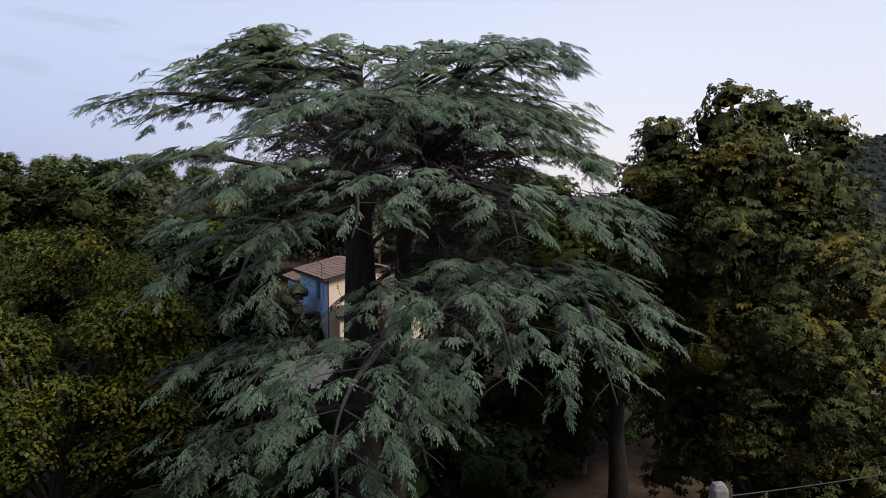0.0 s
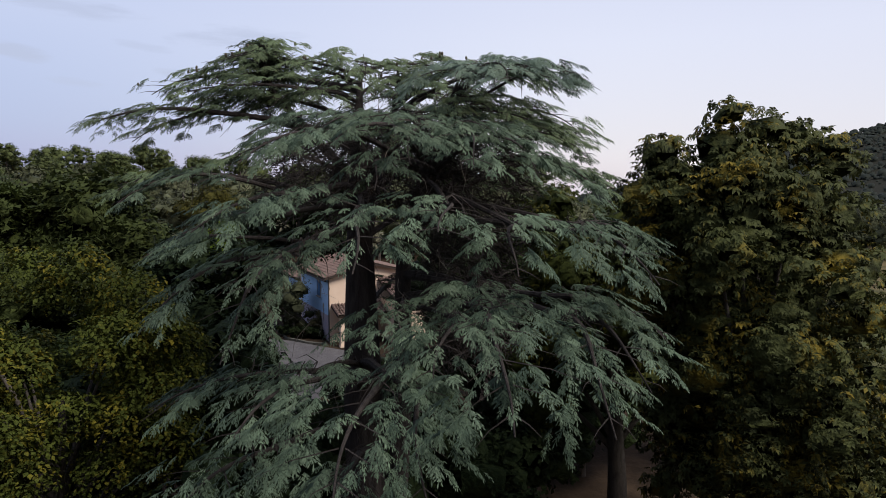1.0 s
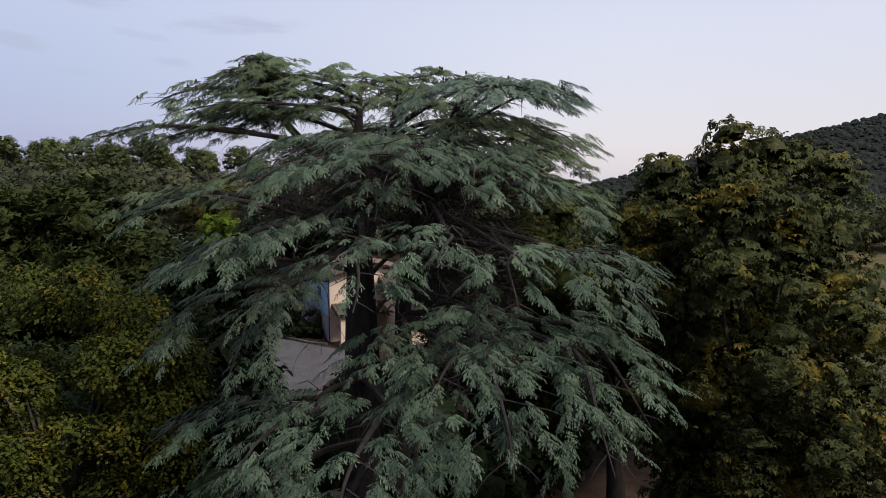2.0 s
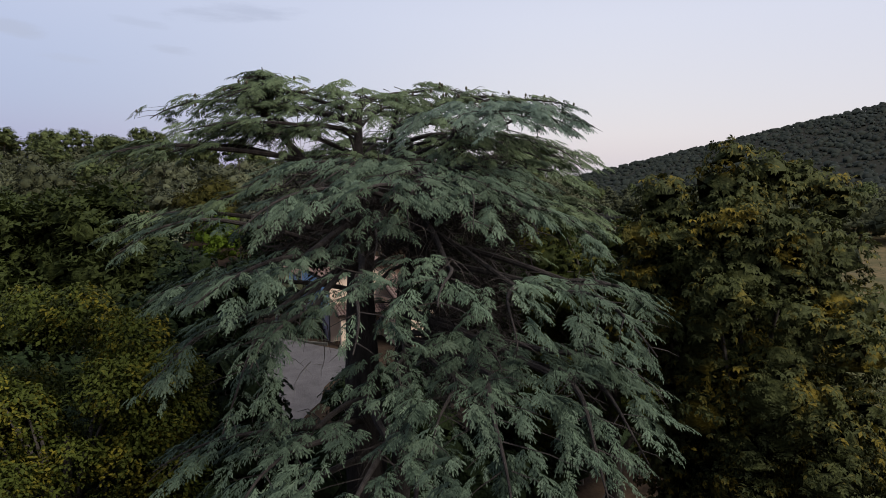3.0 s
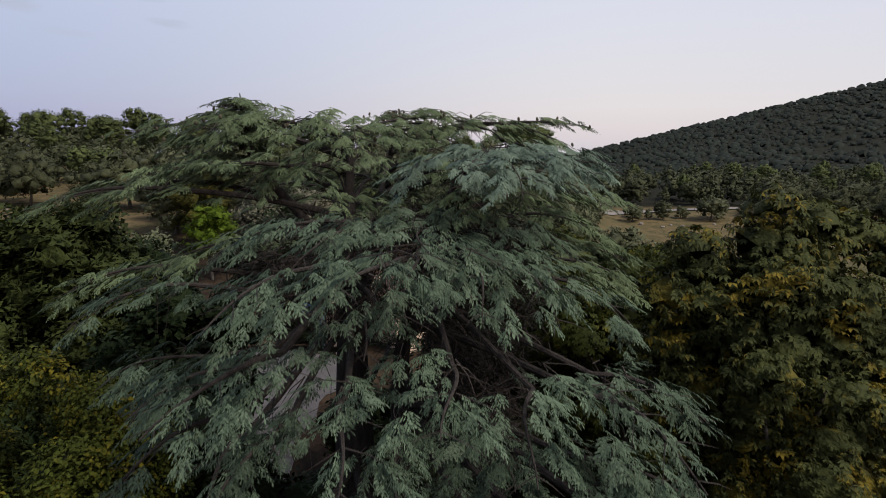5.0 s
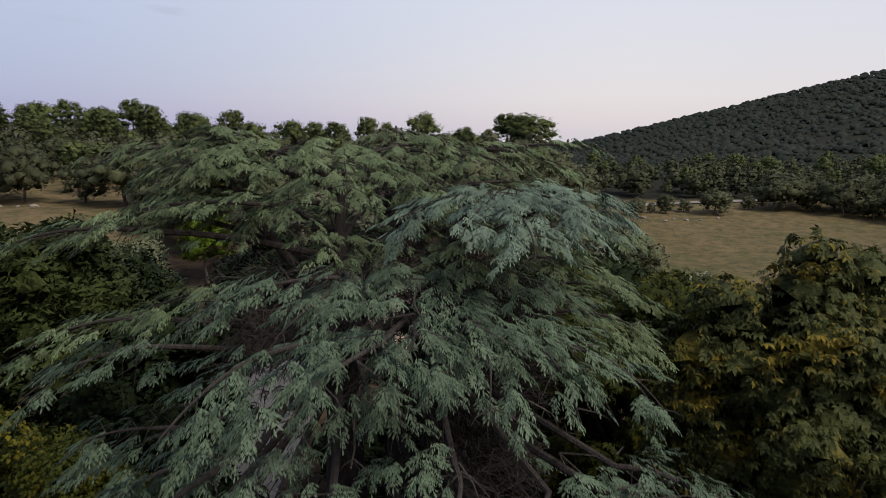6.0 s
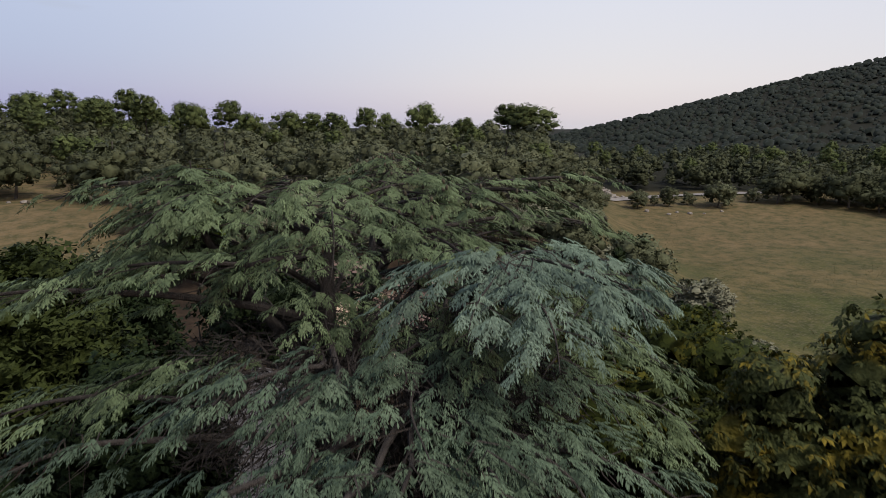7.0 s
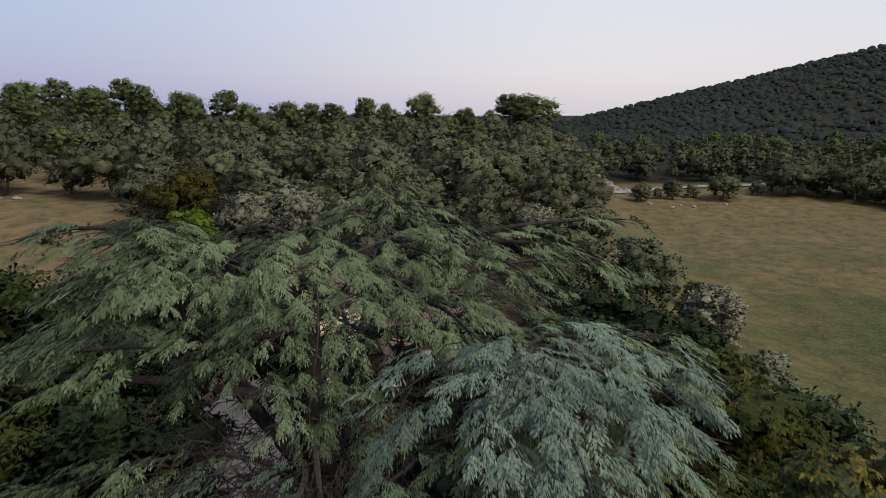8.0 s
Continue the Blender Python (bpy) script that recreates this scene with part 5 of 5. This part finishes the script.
def tiled_slope(parent, p0, along, n_cols, down, n_rows, name="roof"):
    """A roof slope: a deck with rows of half-round clay tiles on it, each course lapping the next."""
    p0, along, down = (np.array(q, float) for q in (p0, along, down))
    la, ld = unit(along), unit(down)
    up = unit(np.cross(la, ld))
    up = up if up[2] > 0 else -up
    bm = bmesh.new()
    c = [p0, p0 + along, p0 + along + down, p0 + down]
    vs = [bm.verts.new(q - up * 0.16) for q in c] + [bm.verts.new(q - up * 0.02) for q in c]
    for f in ((0, 1, 2, 3), (4, 5, 6, 7), (0, 1, 5, 4), (1, 2, 6, 5), (2, 3, 7, 6), (3, 0, 4, 7)):
        bm.faces.new([vs[i] for i in f])
    deck = part(name, bm, DARKWOOD, parent, "low clay-tiled roof slope")
    w, l = np.linalg.norm(along) / n_cols, np.linalg.norm(down) / n_rows
    sp = Soup()
    prof = [(-0.5, 0.0), (-0.3, 0.30), (0.0, 0.42), (0.3, 0.30), (0.5, 0.0)]
    rng = np.random.default_rng(n_cols * 7 + n_rows)
    for i in range(n_cols):
        for j in range(n_rows):
            o = p0 + la * (w * (i + 0.5) + rng.normal(0, 0.008)) + ld * (l * j)
            k = rng.normal(0, 0.008)
            a = [o + la * (x * w * 0.94) + up * (h * w * 0.9 + 0.015 + k) for x, h in prof]
            b = [o + ld * (l * 1.12) + la * (x * w * 1.04) + up * (h * w + 0.05 + k) for x, h in prof]
            t = []
            for q in range(4):
                t += [(q, q + 1, 6 + q), (q, 6 + q, 5 + q)]
            sp.add(np.array(a + b), t)
    part_of("tiles", sp.mesh("tiles", TILE), deck, "weathered reddish clay canal tiles")
    return deck


def wall_box(parent, lo, hi, mat, label=""):
    bm = bmesh.new()
    box(bm, lo, hi)
    return part("wall", bm, mat, parent, label)


def window_in(parent, face, along, z0, w, h, axis):
    """A shuttered window: recess, pane, sill and two leaf shutters. axis: 'u' wall faces -v, 'v' wall faces -u."""
    def put(a0, a1, d0, d1, zz0, zz1):
        return ((a0, face + d0, zz0), (a1, face + d1, zz1)) if axis == "u" else ((face + d0, a0, zz0), (face + d1, a1, zz1))
    bm = bmesh.new()
    box(bm, *put(along - w / 2 - 0.08, along + w / 2 + 0.08, -0.02, 0.03, z0 - 0.08, z0 + h + 0.08))
    frm = part("window", bm, STONE, parent, "pale window surround")
    bm = bmesh.new()
    box(bm, *put(along - w / 2, along + w / 2, -0.026, 0.02, z0, z0 + h))
    part("pane", bm, GLASS, frm)
    for sd in (-1, 1):
        bm = bmesh.new()
        a0, a1 = sorted((along + sd * 0.012, along + sd * w / 2))
        box(bm, *put(a0, a1, -0.07, -0.03, z0, z0 + h))
        for k in range(6):
            zz = z0 + 0.08 + k * (h - 0.16) / 6
            box(bm, *put(a0 + 0.05, a1 - 0.05, -0.085, -0.068, zz, zz + (h - 0.16) / 6 - 0.04))
        part("shutter", bm, SHUTTER, frm, "closed blue louvred shutter")
    bm = bmesh.new()
    box(bm, *put(along - w / 2 - 0.14, along + w / 2 + 0.14, -0.14, 0.0, z0 - 0.14, z0 - 0.082))
    part("sill", bm, STONE, frm)


def house():
    hs = thing("house", HM.translation, "blue and peach rendered farmhouse with clay-tiled roofs", "house")
    hs.rotation_euler = (0, 0, radians(26))
    H, R = 5.0, 5.85
    # main block, the gable end faces the cedar
    prof = [(0, -1.0), (7, -1.0), (7, H), (3.5, R), (0, H)]
    for depth in ((0.0, 0.35), (8.65, 9.0)):
        bm = bmesh.new()
        a = [bm.verts.new((u, depth[0], z)) for u, z in prof]
        b = [bm.verts.new((u, depth[1], z)) for u, z in prof]
        bm.faces.new(a), bm.faces.new(b)
        for i in range(5):
            bm.faces.new((a[i], a[(i + 1) % 5], b[(i + 1) % 5], b[i]))
        part("gable_wall", bm, PEACH, hs, "peach rendered gable wall")
    wall_box(hs, (-0.01, 0.36, -1.0), (0.34, 8.64, H), BLUE, "bright blue limewashed wall")
    wall_box(hs, (-0.04, 0.36, -1.0), (-0.012, 8.64, 2.1), DADO, "faded lilac lower wall")
    wall_box(hs, (6.66, 0.36, -1.0), (7.0, 8.64, H), PEACH)
    tiled_slope(hs, (3.5, -0.35, R + 0.16), (0, 9.7, 0), 36, (-4.0, 0, -(R - H) / 3.5 * 4.0), 11)
    tiled_slope(hs, (3.5, -0.35, R + 0.16), (0, 9.7, 0), 36, (4.0, 0, -(R - H) / 3.5 * 4.0), 11)
    window_in(hs, -0.01, 2.9, 3.35, 0.85, 1.2, "v")
    # drainpipe on the corner
    sp = Soup()
    sp.tube(np.array([(-0.08, -0.07, H - 0.1), (-0.08, -0.07, 2.5), (-0.08, -0.07, -0.3)]), [0.05, 0.05, 0.05], 8)
    sp.tube(np.array([(-0.42, -0.4, H - 0.16), (-0.42, 9.3, H - 0.16)]), [0.07, 0.07], 8)
    part_of("drainpipe", sp.mesh("drainpipe", ZINC, True), hs, "dark zinc gutter and downpipe")
    # lower blue wing
    wall_box(hs, (0.4, 9.02, -1.0), (6.4, 15.5, 3.9), BLUE, "low blue rear wing")
    tiled_slope(hs, (3.4, 9.02, 4.9), (0, 6.8, 0), 26, (-3.5, 0, -1.05), 9)
    tiled_slope(hs, (3.4, 9.02, 4.9), (0, 6.8, 0), 26, (3.5, 0, -1.05), 9)
    # tiled porch on a masonry pillar
    tiled_slope(hs, (0.1, 0.0, 2.95), (4.0, 0, 0), 16, (0, -1.9, -0.55), 5, "porch_roof")
    bm = bmesh.new()
    box(bm, (0.35, -1.65, -1.0), (0.70, -1.30, 2.30))
    box(bm, (0.30, -1.70, -0.6), (0.75, -1.25, 0.12))
    part("pillar", bm, PEACH, hs, "plain peach porch pillar")
    bm = bmesh.new()
    box(bm, (0.2, -1.62, 2.30), (4.0, -1.36, 2.46))
    part("beam", bm, DARKWOOD, hs)
    # Wide dark panel set in for the shade under the porch roof.
    bm = bmesh.new()
    box(bm, (0.8, -0.06, -0.2), (3.7, -0.015, 2.2))
    part("door", bm, DARKWOOD, hs, "wide dark panel put in for the shade under the porch")
    # low front wing with the long roof
    wall_box(hs, (4.1, -3.5, -1.5), (12.5, -3.15, 3.3), PEACH, "shaded peach front wall")
    wall_box(hs, (4.1, -3.14, -1.5), (4.45, -0.02, 3.3), PEACH)
    wall_box(hs, (12.15, -3.14, -1.5), (12.5, 4.0, 3.3), PEACH)
    tiled_slope(hs, (3.9, 1.2, 5.2), (8.9, 0, 0), 34, (0, -5.3, -1.75), 14)
    tiled_slope(hs, (7.0, 1.2, 5.2), (5.8, 0, 0), 22, (0, 3.6, -1.2), 9)
    # Dark panel stands for the opening in the front wall.
    bm = bmesh.new()
    box(bm, (6.6, -3.56, -0.4), (8.3, -3.505, 1.9))
    part("garage_door", bm, DARKWOOD, hs, "dark panel for the opening in the front wall")


house()


def yard_things():
    rng = np.random.default_rng(77)
    # edging of the bed beside the drive
    pts = [(-14.9, 57.5), (-13.8, 52.5), (-12.0, 49.3), (-10.2, 48.2), (-8.9, 47.9)]
    for i in range(len(pts) - 1):
        a, b = np.array(pts[i]), np.array(pts[i + 1])
        n = 6
        for k in range(n):
            c = a + (b - a) * (k + 0.5) / n
            bm = bmesh.new()
            box(bm, (-0.32, -0.09, -0.1), (0.32, 0.09, 0.16))
            bmesh.ops.bevel(bm, geom=bm.edges[:], offset=0.025, segments=1, affect="EDGES")
            me = bpy.data.meshes.new("kerb_stone")
            bm.to_mesh(me)
            bm.free()
            me.materials.append(DARKSTONE)
            ob = new("kerb_stone", me)
            ob.location = (*c, float(ground_z(*c)) + 0.02)
            ob.rotation_euler = (rng.normal(0, 0.02), rng.normal(0, 0.02), np.arctan2(*(b - a)[::-1]) + rng.normal(0, 0.04))
            tagged(ob, "dark kerb stone edging the planted bed", "kerb", "bed edging")
    # shrubs in the bed by the blue wall
    for x, y, h, r, m in ((-11.4, 51.0, 4.6, 1.7, OAK_DARK), (-12.9, 52.6, 4.8, 1.7, OAK_DARK), (-10.6, 49.8, 1.3, 0.8, DARKLEAF), (-11.6, 49.6, 1.1, 0.8, DARKLEAF), (-9.9, 50.6, 2.3, 0.7, STRAW), (-12.6, 50.4, 1.1, 0.8, DARKLEAF), (-9.8, 49.6, 1.0, 0.7, DARKLEAF)):
        b = blobs_in(rng, 14, (0, 0, h * 0.5), (r * 0.7, r * 0.7, h * 0.4), h * 0.14, h * 0.24, flat_low=False)
        t = thing("garden_shrub", at_ground(x, y, 0.05), "grey-green shrub in the bed by the house", "shrub", "bed shrubs")
        part_of("stem", stem_tube(h * 0.7, 0.05, rng).mesh("stem", TRUNKGREY), t)
        part_of("leaves", leaves_on(rng, b, 700, SPRIG, 0.14, 0.0, core=0.6).mesh("leaves", m), t)
    # wooden line pole with its wire
    pole = thing("utility_pole", (3.80, 8.70, 0.0), "weathered grey wooden pole carrying a wire", "pole")
    bm = bmesh.new()
    sec = [(-0.5, 0.135), (3.0, 0.125), (7.0, 0.112), (9.36, 0.104), (9.43, 0.075)]
    rings = [[bm.verts.new((r * sx * 0.98, r * sy * 0.98, z)) for sx, sy in ((-1, -0.72), (-0.72, -1), (0.72, -1), (1, -0.72), (1, 0.72), (0.72, 1), (-0.72, 1), (-1, 0.72))] for z, r in sec]
    for a, b in zip(rings, rings[1:]):
        for i in range(8):
            bm.faces.new((a[i], a[(i + 1) % 8], b[(i + 1) % 8], b[i]))
    tip = bm.verts.new((0.01, 0, 9.47))
    for i in range(8):
        bm.faces.new((rings[-1][i], rings[-1][(i + 1) % 8], tip))
    part("post", bm, WEATHERED, pole)
    sp = Soup()
    sp.tube(np.array([(0.10, 0, 9.24), (0.16, 0, 9.24), (0.16, 0, 9.28)]), [0.012, 0.012, 0.012], 6)
    part_of("hook", sp.mesh("hook", ZINC), pole)
    t = np.linspace(0, 1, 24)
    a, b = np.array((0.16, 0, 9.26)), np.array((12.9, 9.0, 6.85))
    line = a + (b - a) * t[:, None]
    line[:, 2] -= 0.30 * 4 * t * (1 - t) * 0.5
    sp = Soup()
    sp.tube(line, np.full(24, 0.009), 5)
    part_of("wire", sp.mesh("wire", ZINC), pole, "thin sagging grey wire")
    pole2 = thing("utility_pole", (16.75, 17.75, float(ground_z(16.75, 17.75))), "weathered grey wooden pole carrying a wire", "pole")
    sp = Soup()
    sp.tube(np.array([(0, 0, -0.5), (0, 0, 4.0), (0, 0, 7.1)]), [0.15, 0.14, 0.12], 8)
    part_of("post", sp.mesh("post", WEATHERED, True), pole2)
    # tufts in the field
    n = 9000
    y = rng.uniform(36, 150, n)
    x = 28 + 0.085 * y + rng.random(n) ** 1.3 * 95
    k = np.array([noise.noise(Vector((a * 0.06, b * 0.06, 0))) for a, b in zip(x, y)]) > -0.08
    x, y = x[k], y[k]
    p = np.stack([x, y, ground_z(x, y) - 0.02], 1)
    sp = Soup()
    tuft = (np.array([(-0.5, 0, 0), (0.1, 0.1, 0), (-0.5, 0.2, 1.0), (0, -0.3, 0), (0.4, 0, 0), (0.5, -0.3, 0.9), (-0.1, 0.3, 0), (0.3, 0.2, 0), (0.2, 0.5, 0.8)]), [(0, 1, 2), (3, 4, 5), (6, 7, 8)])
    an = rng.uniform(0, 6.3, len(x))
    scatter(sp, tuft[0], tuft[1], p, np.stack([np.cos(an), np.sin(an), 0 * an], 1), np.tile([[0, 0, 1.0]], (len(x), 1)), rng.uniform(0.07, 0.17, len(x)))
    tagged(new("field_grass", sp.mesh("field_grass", STRAW)), "dry straw-coloured grass tufts in the field", "grass", kind="stuff")


def stones_and_bank():
    rng = np.random.default_rng(101)

    def rock(r):
        v = ICO[0] * rng.uniform(0.7, 1.2, (12, 1)) * np.array([r * rng.uniform(0.8, 1.4), r, r * 0.7])
        an = rng.uniform(0, 6.3)
        v = np.stack([v[:, 0] * np.cos(an) - v[:, 1] * np.sin(an), v[:, 0] * np.sin(an) + v[:, 1] * np.cos(an), v[:, 2]], 1)
        return v

    # pale rubble bank at the bend of the road
    sp = Soup()
    for _ in range(160):
        x, y = rng.normal(39, 3.2), rng.normal(170, 2.4)
        sp.add(rock(rng.uniform(0.25, 0.75)) + np.array([x, y, float(ground_z(x, y)) + max(0, 2.6 - 0.5 * abs(x - 39)) * max(0, 1 - abs(y - 170.5) / 4)]), ICO[1])
    tagged(new("rubble_bank", sp.mesh("rubble_bank", PALEROCK)), "pale rubble bank beside the dust road", "rocks", kind="stuff")
    for x, y, r in ((46, 152, 0.7), (50, 149, 0.6), (52.5, 151, 0.5), (55, 150, 0.6), (-74, 101.5, 0.5), (-71.5, 101, 0.45), (-69, 101.4, 0.6), (-66.5, 101, 0.5), (-64, 101.3, 0.4), (-61, 100.6, 0.55), (63, 152, 0.5), (58, 149.5, 0.4)):
        ob = new("field_stone", mesh_data("field_stone", rock(r), ICO[1], PALEROCK))
        ob.location = (x, y, float(ground_z(x, y)) + 0.15 * r)
        tagged(ob, "pale limestone boulder at the field's edge", "rock", "field stones")


PALEROCK = rough_material("pale_limestone", (0.165, 0.146, 0.128), (0.270, 0.240, 0.210), 1.2, bump=0.6, fine=6.0)
stones_and_bank()
STRAW = leaf_material("straw_grass", (0.062, 0.068, 0.028), (0.149, 0.124, 0.068), None, 0, patch=0.1, thin=0.2)
yard_things()
